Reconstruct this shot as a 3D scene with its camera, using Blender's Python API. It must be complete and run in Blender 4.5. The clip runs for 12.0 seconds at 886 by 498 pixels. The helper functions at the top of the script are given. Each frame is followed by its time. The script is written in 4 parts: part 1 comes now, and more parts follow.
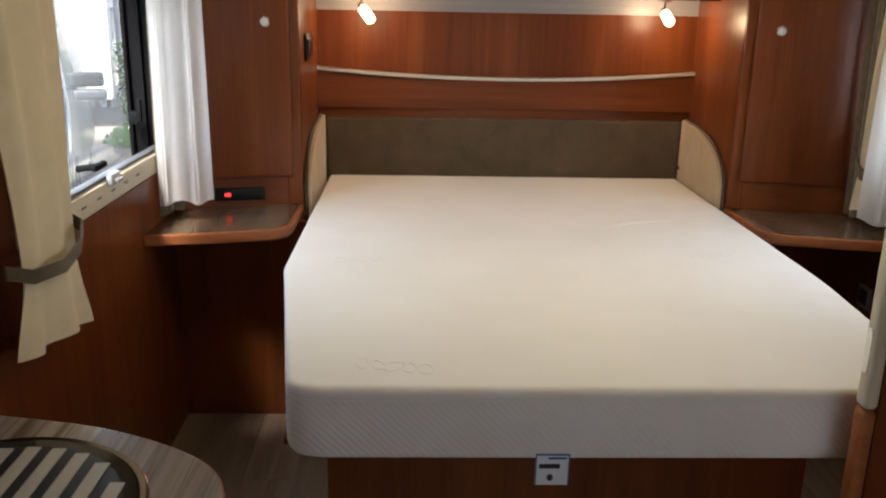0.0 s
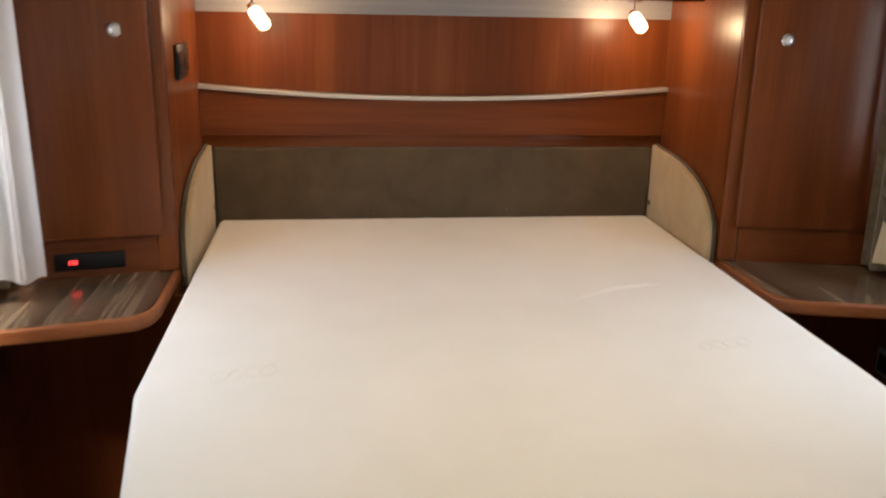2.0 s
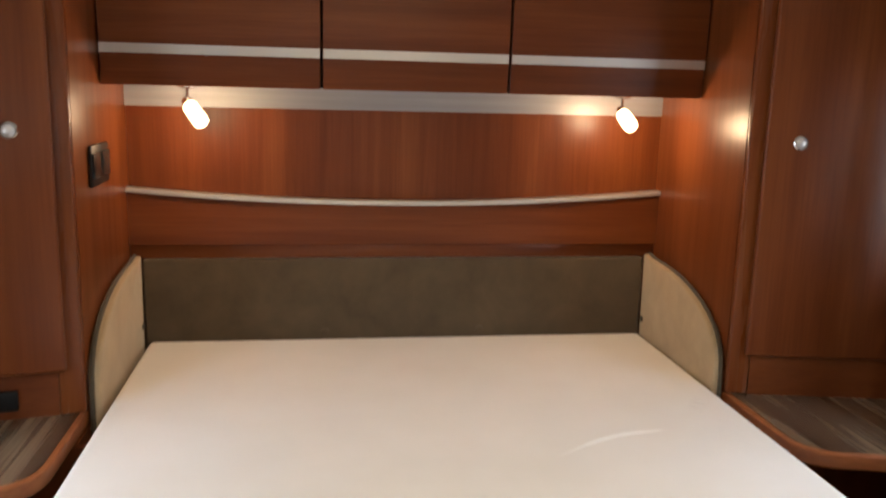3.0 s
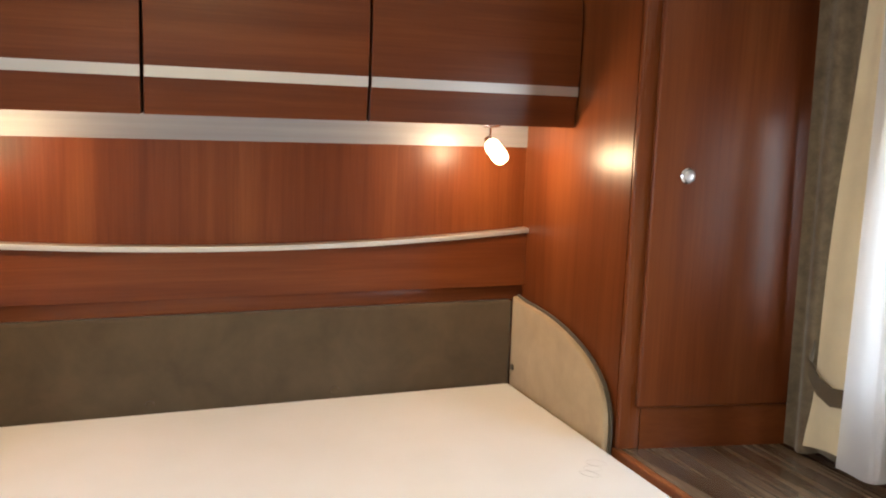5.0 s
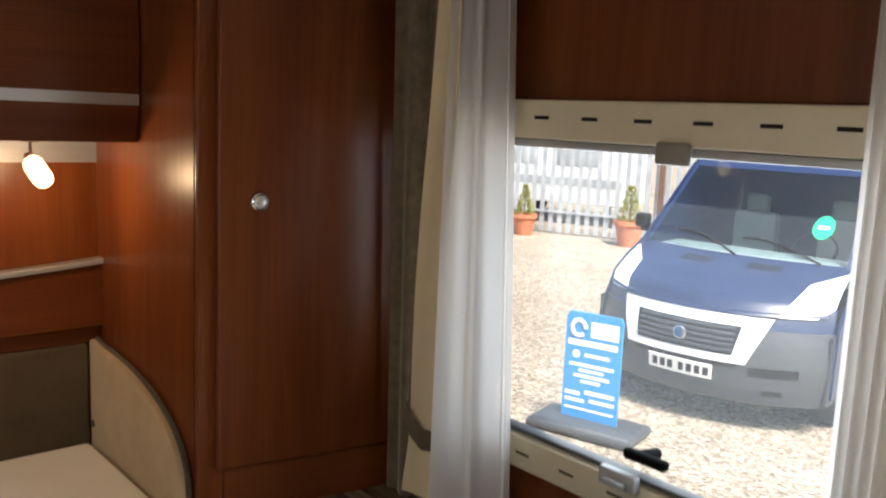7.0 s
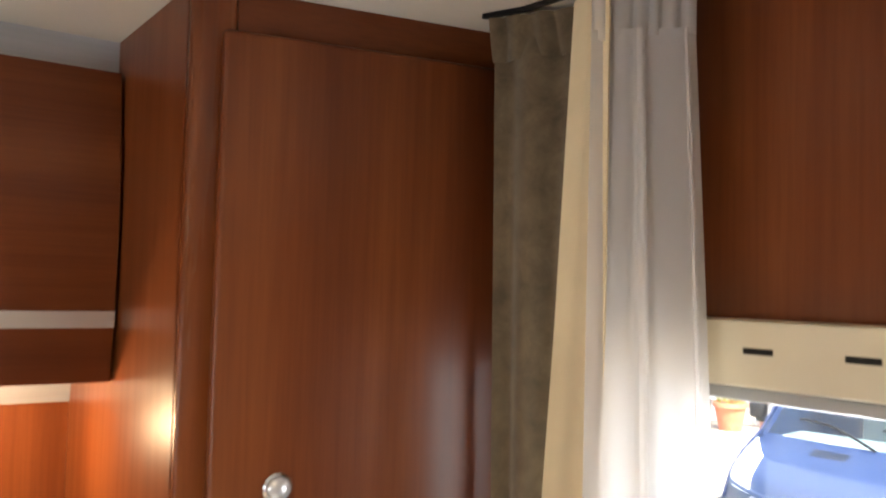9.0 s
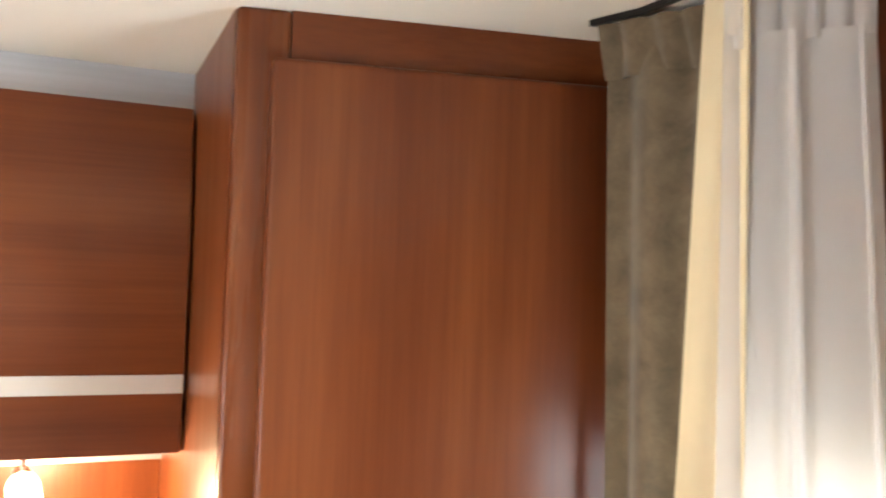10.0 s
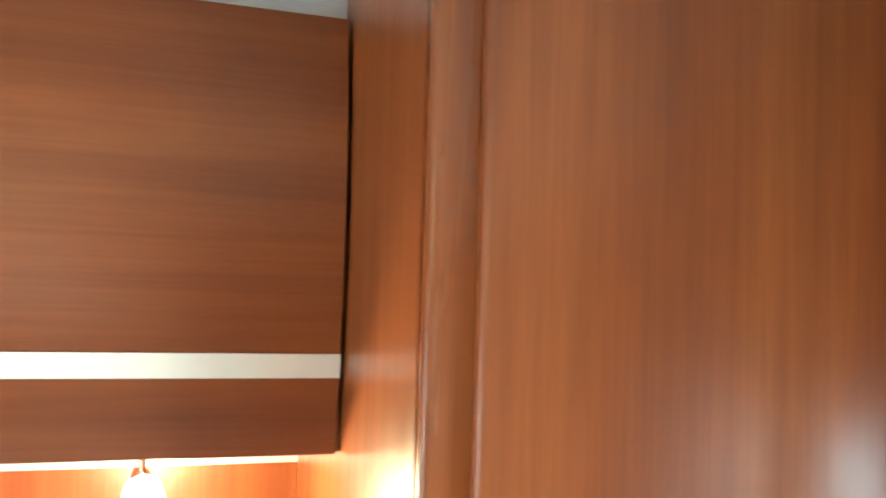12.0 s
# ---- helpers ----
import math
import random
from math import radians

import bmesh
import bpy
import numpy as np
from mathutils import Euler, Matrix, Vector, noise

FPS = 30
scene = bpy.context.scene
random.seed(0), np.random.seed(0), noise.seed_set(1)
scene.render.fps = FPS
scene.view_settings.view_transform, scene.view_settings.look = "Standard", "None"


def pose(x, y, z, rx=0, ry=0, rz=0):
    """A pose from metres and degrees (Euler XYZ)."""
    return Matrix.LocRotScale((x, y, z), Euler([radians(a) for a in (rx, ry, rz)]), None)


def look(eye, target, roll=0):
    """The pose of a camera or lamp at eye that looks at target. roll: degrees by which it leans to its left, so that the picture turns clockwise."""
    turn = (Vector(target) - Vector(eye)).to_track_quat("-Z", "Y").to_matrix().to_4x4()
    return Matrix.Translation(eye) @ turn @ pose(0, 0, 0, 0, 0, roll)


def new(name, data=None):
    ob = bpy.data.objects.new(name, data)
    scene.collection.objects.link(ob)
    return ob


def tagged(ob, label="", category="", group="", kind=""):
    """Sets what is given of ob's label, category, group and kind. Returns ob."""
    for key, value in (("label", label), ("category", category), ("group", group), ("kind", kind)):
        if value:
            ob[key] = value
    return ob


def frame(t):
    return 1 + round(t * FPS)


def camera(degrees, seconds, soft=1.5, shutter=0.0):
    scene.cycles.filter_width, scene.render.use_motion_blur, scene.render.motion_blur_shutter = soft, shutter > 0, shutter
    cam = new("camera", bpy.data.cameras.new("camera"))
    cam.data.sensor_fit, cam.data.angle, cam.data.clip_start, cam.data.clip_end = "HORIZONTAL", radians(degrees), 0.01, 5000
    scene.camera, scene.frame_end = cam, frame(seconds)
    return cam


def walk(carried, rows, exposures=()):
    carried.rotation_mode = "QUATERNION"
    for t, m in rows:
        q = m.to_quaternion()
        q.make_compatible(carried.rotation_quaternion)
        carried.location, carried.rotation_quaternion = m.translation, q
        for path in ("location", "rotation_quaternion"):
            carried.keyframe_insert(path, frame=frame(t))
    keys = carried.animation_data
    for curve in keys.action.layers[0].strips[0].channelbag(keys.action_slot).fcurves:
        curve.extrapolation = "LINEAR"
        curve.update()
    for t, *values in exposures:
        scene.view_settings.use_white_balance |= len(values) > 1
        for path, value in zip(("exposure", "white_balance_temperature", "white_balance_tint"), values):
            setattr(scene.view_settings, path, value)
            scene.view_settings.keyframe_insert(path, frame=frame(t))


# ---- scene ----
cam = camera(55.3, 12.0, soft=2.0, shutter=0.5)
PATH = [
    (0, (-0.351, -0.371, 1.428), (-0.285, 1.547, 0.866), 1.1),
    (0.5, (-0.349, -0.234, 1.373), (-0.26, 1.681, 0.801), 1.2),
    (1, (-0.352, 0.004, 1.358), (-0.231, 1.918, 0.788), 1.2),
    (1.5, (-0.358, 0.115, 1.39), (-0.18, 2.023, 0.817), 1.1),
    (2, (-0.328, 0.319, 1.442), (-0.08, 2.22, 0.873), 1.2),
    (2.5, (-0.283, 0.497, 1.483), (-0.003, 2.408, 0.964), 1.5),
    (3, (-0.245, 0.665, 1.466), (0.053, 2.605, 1.083), 1.5),
    (3.5, (-0.267, 0.837, 1.46), (0.181, 2.762, 1.153), 1.4),
    (5.5, (-0.275, 0.971, 1.441), (0.477, 2.799, 1.143), 2.1),
    (6, (-0.165, 0.959, 1.431), (0.702, 2.738, 1.137), 2.0),
    (6.5, (-0.019, 1.011, 1.457), (1.153, 2.601, 1.148), 2.2),
    (7, (0.085, 1.073, 1.521), (1.386, 2.56, 1.214), 2.5),
    (7.5, (0.168, 1.209, 1.541), (1.442, 2.733, 1.302), 2.5),
    (9.3, (0.5317, 1.6181, 1.6074), (1.6392, 3.2789, 1.7316), 1.78),
    (9.5, (0.5901, 1.6470, 1.6474), (1.6293, 3.3524, 1.7566), 1.72),
    (10, (0.6067, 1.6840, 1.6516), (1.4032, 3.5162, 1.7452), 1.78),
    (10.5, (0.6028, 1.6863, 1.6038), (1.2937, 3.5609, 1.6953), 1.99),
    (11, (0.6374, 1.8848, 1.5300), (1.3054, 3.7636, 1.6847), 1.67),
    (11.5, (0.6243, 1.9536, 1.5587), (1.2683, 3.8404, 1.7178), 1.69),
    (12, (0.5753, 1.9529, 1.5989), (1.1919, 3.8525, 1.7048), 1.73),
]
EXPOSURES = [(0, 1.78, 6500, 10), (1.0, 1.92, 6600, 12), (1.5, 2.05, 6650, 12), (2.0, 1.85, 6700, 12), (2.5, 1.75, 6650, 13), (3.0, 1.86, 6600, 13), (3.5, 2.42, 6400, 10), (5.5, 2.42, 6350, 10), (6.2, 2.4, 6400, 10), (6.6, 2.05, 6400, 10), (7.0, 1.2, 6700, 10), (7.7, 1.3, 7000, 11), (9.3, 2.95, 6650, 12), (10.0, 3.6, 6350, 8), (10.5, 3.75, 6450, 7), (11.0, 3.5, 6250, 5), (11.5, 3.75, 5750, -6), (12, 4.05, 5650, -12)]
walk(cam, [(t, look(eye, target, roll)) for t, eye, target, roll in PATH], EXPOSURES)

# ---- light ----
SUN_EL, SUN_AZ = 55, 200
world = bpy.data.worlds.new("sky")
scene.world = world
world.use_nodes = True
wn = world.node_tree.nodes
sky = wn.new("ShaderNodeTexSky")
sky.sky_type = 'NISHITA'
sky.sun_disc = False
sky.sun_elevation, sky.sun_rotation = radians(SUN_EL), radians(SUN_AZ)
sky.air_density, sky.dust_density, sky.ozone_density = 1.0, 4.0, 1.0
world.node_tree.links.new(sky.outputs[0], wn["Background"].inputs[0])
wn["Background"].inputs[1].default_value = 0.15


def lamp(name, kind, energy, color, m, size=0.1, size_y=None, angle=10):
    d = bpy.data.lights.new(name, kind)
    d.energy, d.color = energy, color
    if kind == 'AREA':
        d.shape, d.size, d.size_y = 'RECTANGLE', size, size_y or size
    elif kind == 'SUN':
        d.angle = radians(angle)
    else:
        d.shadow_soft_size = size
    ob = new(name, d)
    ob.matrix_world = m
    return ob


az, el = radians(SUN_AZ), radians(SUN_EL)
sun_way = Vector((math.sin(az) * math.cos(el), math.cos(az) * math.cos(el), math.sin(el)))
lamp("sun", 'SUN', 4.0, (1.0, 0.96, 0.9), look(sun_way * 20, (0, 0, 0)), angle=12)
lamp("window_daylight_right", 'AREA', 2.1, (0.84, 0.92, 1.0), look((1.264, 1.77, 1.23), (0, 1.77, 1.13)), 0.68, 0.52)
lamp("window_daylight_left", 'AREA', 2.1, (0.84, 0.92, 1.0), look((-1.264, 1.84, 1.23), (0, 1.84, 1.13)), 0.84, 0.52)
# Warm fill from above that yellows the mattress; its rooflight is out of view.
lamp("overhead_warm_fill", 'AREA', 1.35, (1.0, 0.79, 0.40), look((0.0, 1.45, 1.955), (0, 1.4501, 0)), 0.44, 0.44)
# Fill from behind the camera, through a window added out of view.
lamp("window_daylight_south", 'AREA', 0.35, (0.86, 0.93, 1.0), look((0, -1.72, 1.27), (0, 0, 1.1)), 1.3, 0.6)
for lx, ly in ((-0.535, 2.83), (0.563, 2.82)):
    lamp("reading_bulb", 'POINT', 0.95, (1.0, 0.69, 0.40), pose(lx, ly, 1.372), 0.022)


# ---- materials ----
def material(name, color=(0.8, 0.8, 0.8), rough=0.5, metal=0.0, spec=0.5):
    m = bpy.data.materials.new(name)
    m.use_nodes = True
    b = m.node_tree.nodes["Principled BSDF"]
    b.inputs["Base Color"].default_value = (*color, 1)
    b.inputs["Roughness"].default_value = rough
    b.inputs["Metallic"].default_value = metal
    b.inputs["Specular IOR Level"].default_value = spec
    return m


def add(m, kind, **inputs):
    n = m.node_tree.nodes.new(kind)
    for k, v in inputs.items():
        n.inputs[k].default_value = v
    return n


def link(m, a, b):
    m.node_tree.links.new(a, b)


def coords(m, scale, rotation=(0, 0, 0), random_shift=False):
    tc = add(m, "ShaderNodeTexCoord")
    mp = add(m, "ShaderNodeMapping", Scale=scale, Rotation=rotation)
    link(m, tc.outputs["Object"], mp.inputs["Vector"])
    if random_shift:
        oi = add(m, "ShaderNodeObjectInfo")
        mul = add(m, "ShaderNodeMath")
        mul.operation = 'MULTIPLY'
        mul.inputs[1].default_value = 37.0
        link(m, oi.outputs["Random"], mul.inputs[0])
        link(m, mul.outputs[0], mp.inputs["Location"])
    return mp.outputs["Vector"]


def noise_tex(m, vec, scale=1.0, detail=6.0, rough=0.55, distortion=0.0):
    n = add(m, "ShaderNodeTexNoise", Scale=scale, Detail=detail, Roughness=rough, Distortion=distortion)
    link(m, vec, n.inputs["Vector"])
    return n.outputs["Fac"]


def ramp(m, fac, stops):
    r = add(m, "ShaderNodeValToRGB")
    e = r.color_ramp.elements
    while len(e) < len(stops):
        e.new(0.5)
    for el_, (p, c) in zip(e, stops):
        el_.position = p
        el_.color = (*c, 1)
    link(m, fac, r.inputs["Fac"])
    return r.outputs["Color"]


def mix(m, a, b, fac, mode='MIX'):
    n = m.node_tree.nodes.new("ShaderNodeMix")
    n.data_type, n.blend_type = 'RGBA', mode
    for sock, v in ((n.inputs[0], fac), (n.inputs[6], a), (n.inputs[7], b)):
        if isinstance(v, (int, float)):
            sock.default_value = v
        elif isinstance(v, tuple):
            sock.default_value = (*v, 1)
        else:
            link(m, v, sock)
    return n.outputs[2]


def bump(m, height, strength=0.1, distance=0.002):
    b = add(m, "ShaderNodeBump", Strength=strength, Distance=distance)
    link(m, height, b.inputs["Height"])
    link(m, b.outputs["Normal"], m.node_tree.nodes["Principled BSDF"].inputs["Normal"])


def base(m, socket, name="Base Color"):
    link(m, socket, m.node_tree.nodes["Principled BSDF"].inputs[name])


def wood(name, axis, dark, mid, light, rough=0.3, fine=1.0):
    """Veneer with the grain along one axis: broad figure, narrow streaks and fine pores."""
    m = material(name, mid, rough, spec=0.3)
    s = [7.0, 7.0, 7.0]
    s[axis] = 0.5
    a = noise_tex(m, coords(m, s, random_shift=True), 1.0, 4, 0.55, 0.8)
    col = ramp(m, a, [(0.3, dark), (0.5, mid), (0.72, light)])
    s1 = [34.0, 34.0, 34.0]
    s1[axis] = 1.3
    b = noise_tex(m, coords(m, s1, random_shift=True), 1.0, 4, 0.6, 0.5)
    col = mix(m, col, ramp(m, b, [(0.32, (0.78, 0.7, 0.62)), (0.6, (1, 1, 1))]), 0.8 * fine, 'MULTIPLY')
    s2 = [190.0, 190.0, 190.0]
    s2[axis] = 5.0
    f = noise_tex(m, coords(m, s2, random_shift=True), 1.0, 3, 0.6)
    col = mix(m, col, ramp(m, f, [(0.3, (0.8, 0.74, 0.68)), (0.62, (1, 1, 1))]), 0.7 * fine, 'MULTIPLY')
    base(m, col)
    base(m, ramp(m, b, [(0.2, (rough + 0.07,) * 3), (0.8, (rough - 0.03,) * 3)]), "Roughness")
    bump(m, f, 0.03, 0.0005)
    return m


CH = ((0.112, 0.0278, 0.0078), (0.153, 0.0400, 0.0108), (0.198, 0.0585, 0.0165))
M_WOOD_V = wood("cherry_veneer_upright", 2, *CH)
M_WOOD_H = wood("cherry_veneer_level", 0, *CH)
M_WOOD_Y = wood("cherry_veneer_deep", 1, *CH)
M_EDGE = wood("cherry_edging", 0, (0.26, 0.085, 0.03), (0.33, 0.115, 0.042), (0.38, 0.14, 0.05), 0.35)
M_EDGE_V = wood("cherry_edging_upright", 2, (0.112, 0.029, 0.0085), (0.163, 0.0440, 0.0125), (0.21, 0.064, 0.0185), 0.25)


def zebrano(name, axis, tones=((0.025, 0.016, 0.01), (0.11, 0.07, 0.045), (0.19, 0.135, 0.09), (0.29, 0.22, 0.15))):
    m = material(name, (0.2, 0.14, 0.09), 0.3)
    s = [26.0, 26.0, 26.0]
    s[axis] = 1.1
    a = noise_tex(m, coords(m, s), 1.0, 4, 0.55, 0.4)
    s2 = [75.0, 75.0, 75.0]
    s2[axis] = 1.6
    f = noise_tex(m, coords(m, s2), 1.0, 3, 0.6)
    col = ramp(m, a, list(zip((0.3, 0.43, 0.56, 0.74), tones)))
    col = mix(m, col, ramp(m, f, [(0.34, (0.25, 0.2, 0.16)), (0.52, (1, 1, 1))]), 0.8, 'MULTIPLY')
    base(m, col)
    bump(m, f, 0.04, 0.0006)
    return m


M_ZEBRA = zebrano("striped_shelf_veneer", 1)
# Worktop stripes have lighter tones that stand in for light reflected off them.
M_ZEBRA_SHEEN = zebrano("striped_worktop_sheen_veneer", 1, ((0.13, 0.1, 0.085), (0.27, 0.22, 0.195), (0.38, 0.325, 0.3), (0.48, 0.43, 0.4)))
for zm, zr in ((M_ZEBRA, 0.22), (M_ZEBRA_SHEEN, 0.2)):
    zb = zm.node_tree.nodes["Principled BSDF"]
    for zl in list(zb.inputs["Roughness"].links):
        zm.node_tree.links.remove(zl)
    zb.inputs["Roughness"].default_value = zr
    zb.inputs["Specular IOR Level"].default_value = 0.5
    zb.inputs["Coat Weight"].default_value = 0.6
    zb.inputs["Coat Roughness"].default_value = 0.12


def fabric(name, color, var=0.25, weave=900.0, rough=0.9, blotch=7.0, sheen=0.3):
    m = material(name, color, rough, spec=0.15)
    v = coords(m, (1, 1, 1))
    a = noise_tex(m, v, blotch, 5, 0.65, 0.3)
    lo = tuple(c * (1 - var) for c in color)
    hi = tuple(min(1, c * (1 + var)) for c in color)
    base(m, ramp(m, a, [(0.3, lo), (0.7, hi)]))
    f = noise_tex(m, v, weave, 2, 0.7)
    bump(m, f, 0.25, 0.0008)
    m.node_tree.nodes["Principled BSDF"].inputs["Sheen Weight"].default_value = sheen
    return m


M_SUEDE = fabric("olive_brown_suede", (0.088, 0.063, 0.037), 0.22)
M_BEIGE = fabric("beige_suede", (0.40, 0.29, 0.17), 0.15)
M_PIPING = fabric("dark_piping", (0.07, 0.055, 0.035), 0.1)
M_TAUPE = fabric("taupe_velvet", (0.118, 0.088, 0.055), 0.35, blotch=34.0, sheen=0.4)
M_CREAM = fabric("cream_cotton", (0.62, 0.53, 0.36), 0.08, sheen=0.1)


def sheer_material():
    m = material("white_voile", (0.8, 0.79, 0.8), 0.8, spec=0.1)
    t = m.node_tree
    b = t.nodes["Principled BSDF"]
    v = coords(m, (1, 1, 1))
    bump(m, noise_tex(m, v, 1200, 2), 0.2, 0.0005)
    tr = add(m, "ShaderNodeBsdfTranslucent", Color=(0.89, 0.88, 0.87, 1))
    see = add(m, "ShaderNodeBsdfTransparent", Color=(1.0, 0.99, 0.98, 1))
    m1, m2 = add(m, "ShaderNodeMixShader", Fac=0.62), add(m, "ShaderNodeMixShader", Fac=0.37)
    link(m, b.outputs[0], m1.inputs[1])
    link(m, tr.outputs[0], m1.inputs[2])
    link(m, m1.outputs[0], m2.inputs[1])
    link(m, see.outputs[0], m2.inputs[2])
    link(m, m2.outputs[0], t.nodes["Material Output"].inputs[0])
    return m


M_SHEER = sheer_material()


def mattress_material(name, quilt):
    m = material(name, (0.8, 0.785, 0.75), 0.85, spec=0.2)
    v = coords(m, (1, 1, 1))
    base(m, ramp(m, noise_tex(m, v, 3.0, 4), [(0.3, (0.79, 0.775, 0.74)), (0.7, (0.85, 0.84, 0.82))]))
    w = add(m, "ShaderNodeTexWave", Scale=42.0, Distortion=1.2, Detail=1.0)
    w.wave_type, w.bands_direction = 'BANDS', 'DIAGONAL'
    link(m, v, w.inputs["Vector"])
    bump(m, w.outputs["Fac"], quilt, 0.0015)
    m.node_tree.nodes["Principled BSDF"].inputs["Sheen Weight"].default_value = 0.2
    return m


M_MATT = mattress_material("knitted_mattress_cover", 0.07)
M_MATT_SIDE = mattress_material("ribbed_mattress_border", 0.45)
M_MATT_LINE = material("embossed_stitching", (0.76, 0.745, 0.72), 0.9)
M_ALU = material("brushed_aluminium", (0.62, 0.6, 0.58), 0.42, 0.85)
base(M_ALU, ramp(M_ALU, noise_tex(M_ALU, coords(M_ALU, (2, 90, 90)), 1.0), [(0.3, (0.36,) * 3), (0.7, (0.48,) * 3)]), "Roughness")
M_BAND = material("satin_grey_strip", (0.54, 0.56, 0.6), 0.3, 0.35)
base(M_BAND, ramp(M_BAND, noise_tex(M_BAND, coords(M_BAND, (2, 60, 60)), 1.0), [(0.3, (0.48, 0.5, 0.54)), (0.7, (0.58, 0.6, 0.65))]))
M_STRIP = material("dull_grey_strip", (0.3, 0.3, 0.31), 0.42, 0.3)
base(M_STRIP, ramp(M_STRIP, noise_tex(M_STRIP, coords(M_STRIP, (2, 60, 60)), 1.0), [(0.3, (0.27, 0.27, 0.28)), (0.7, (0.33, 0.33, 0.345))]))
M_CHROME = material("chrome", (0.75, 0.75, 0.76), 0.16, 1.0)
M_BUTTON = material("satin_button", (0.6, 0.6, 0.62), 0.3, 0.6)
M_BLACK = material("black_plastic", (0.007, 0.007, 0.008), 0.4, spec=0.3)
M_RUBBER = material("black_rubber", (0.005, 0.005, 0.006), 0.85, 0.0, 0.08)
# Near-black that stands in for shade in gaps and slots.
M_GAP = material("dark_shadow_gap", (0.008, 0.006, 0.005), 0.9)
M_PVC = material("cream_plastic", (0.6, 0.54, 0.41), 0.42)
base(M_PVC, ramp(M_PVC, noise_tex(M_PVC, coords(M_PVC, (1, 1, 1)), 6.0), [(0.3, (0.54, 0.48, 0.36)), (0.7, (0.62, 0.56, 0.43))]))
M_CLIP = material("clear_grey_plastic", (0.34, 0.35, 0.36), 0.25)
M_SILL = material("grey_sill_rail", (0.07, 0.073, 0.078), 0.5, 0.1)
M_CATCH = material("smoky_grey_plastic", (0.2, 0.19, 0.18), 0.3)
M_CEIL = material("cream_ceiling_lining", (0.74, 0.7, 0.62), 0.7)
bump(M_CEIL, noise_tex(M_CEIL, coords(M_CEIL, (1, 1, 1)), 400, 3), 0.1, 0.0008)
M_LED = material("red_digits", (0.3, 0.0, 0.0), 0.5)
M_LED.node_tree.nodes["Principled BSDF"].inputs["Emission Color"].default_value = (1, 0.03, 0.03, 1)
M_LED.node_tree.nodes["Principled BSDF"].inputs["Emission Strength"].default_value = 1.2
M_BULB = material("lit_opal_glass", (1, 0.9, 0.75), 0.3)
M_BULB.node_tree.nodes["Principled BSDF"].inputs["Emission Color"].default_value = (1, 0.72, 0.38, 1)
M_BULB.node_tree.nodes["Principled BSDF"].inputs["Emission Strength"].default_value = 2


def glass_material(name, tint=(0.95, 0.975, 0.975), amount=0.02, haze=0.0):
    m = bpy.data.materials.new(name)
    m.use_nodes = True
    t = m.node_tree
    t.nodes.remove(t.nodes["Principled BSDF"])
    g = t.nodes.new("ShaderNodeBsdfGlossy")
    g.inputs["Roughness"].default_value = 0.02
    s = t.nodes.new("ShaderNodeBsdfTransparent")
    s.inputs["Color"].default_value = (*tint, 1)
    f = t.nodes.new("ShaderNodeLayerWeight")
    f.inputs["Blend"].default_value = 0.5
    p = t.nodes.new("ShaderNodeMath")
    p.operation = 'POWER'
    p.inputs[1].default_value = 4.0
    q = t.nodes.new("ShaderNodeMath")
    q.operation = 'MULTIPLY_ADD'
    q.inputs[1].default_value, q.inputs[2].default_value = 0.45, amount
    t.links.new(f.outputs["Facing"], p.inputs[0])
    t.links.new(p.outputs[0], q.inputs[0])
    mx = t.nodes.new("ShaderNodeMixShader")
    t.links.new(q.outputs[0], mx.inputs[0])
    t.links.new(s.outputs[0], mx.inputs[1])
    t.links.new(g.outputs[0], mx.inputs[2])
    if haze:
        d = t.nodes.new("ShaderNodeBsdfTranslucent")
        d.inputs["Color"].default_value = (0.9, 0.95, 1.0, 1)
        hz = t.nodes.new("ShaderNodeMixShader")
        hz.inputs[0].default_value = haze
        t.links.new(mx.outputs[0], hz.inputs[1])
        t.links.new(d.outputs[0], hz.inputs[2])
        mx = hz
    t.links.new(mx.outputs[0], t.nodes["Material Output"].inputs[0])
    return m


# Haze lays a bright veil over the view outside, standing in for glare.
M_GLASS = glass_material("veiled_acrylic_glass", haze=0.018)
M_PLANK = wood("pale_oak_vinyl", 1, (0.2, 0.135, 0.085), (0.29, 0.21, 0.145), (0.38, 0.29, 0.21), 0.4, 0.8)


# ---- building helpers ----
def box(bm, x0, x1, y0, y1, z0, z1, r=0.0, seg=2):
    g = bmesh.ops.create_cube(bm, size=1.0)
    vs = g["verts"]
    for v in vs:
        v.co = Vector(((x0 + x1) / 2 + v.co.x * (x1 - x0), (y0 + y1) / 2 + v.co.y * (y1 - y0), (z0 + z1) / 2 + v.co.z * (z1 - z0)))
    if r > 0:
        es = list({e for v in vs for e in v.link_edges})
        bmesh.ops.bevel(bm, geom=es, offset=r, segments=seg, affect='EDGES', profile=0.5, clamp_overlap=True)
    return bm


def boxed(*a, **k):
    return box(bmesh.new(), *a, **k)


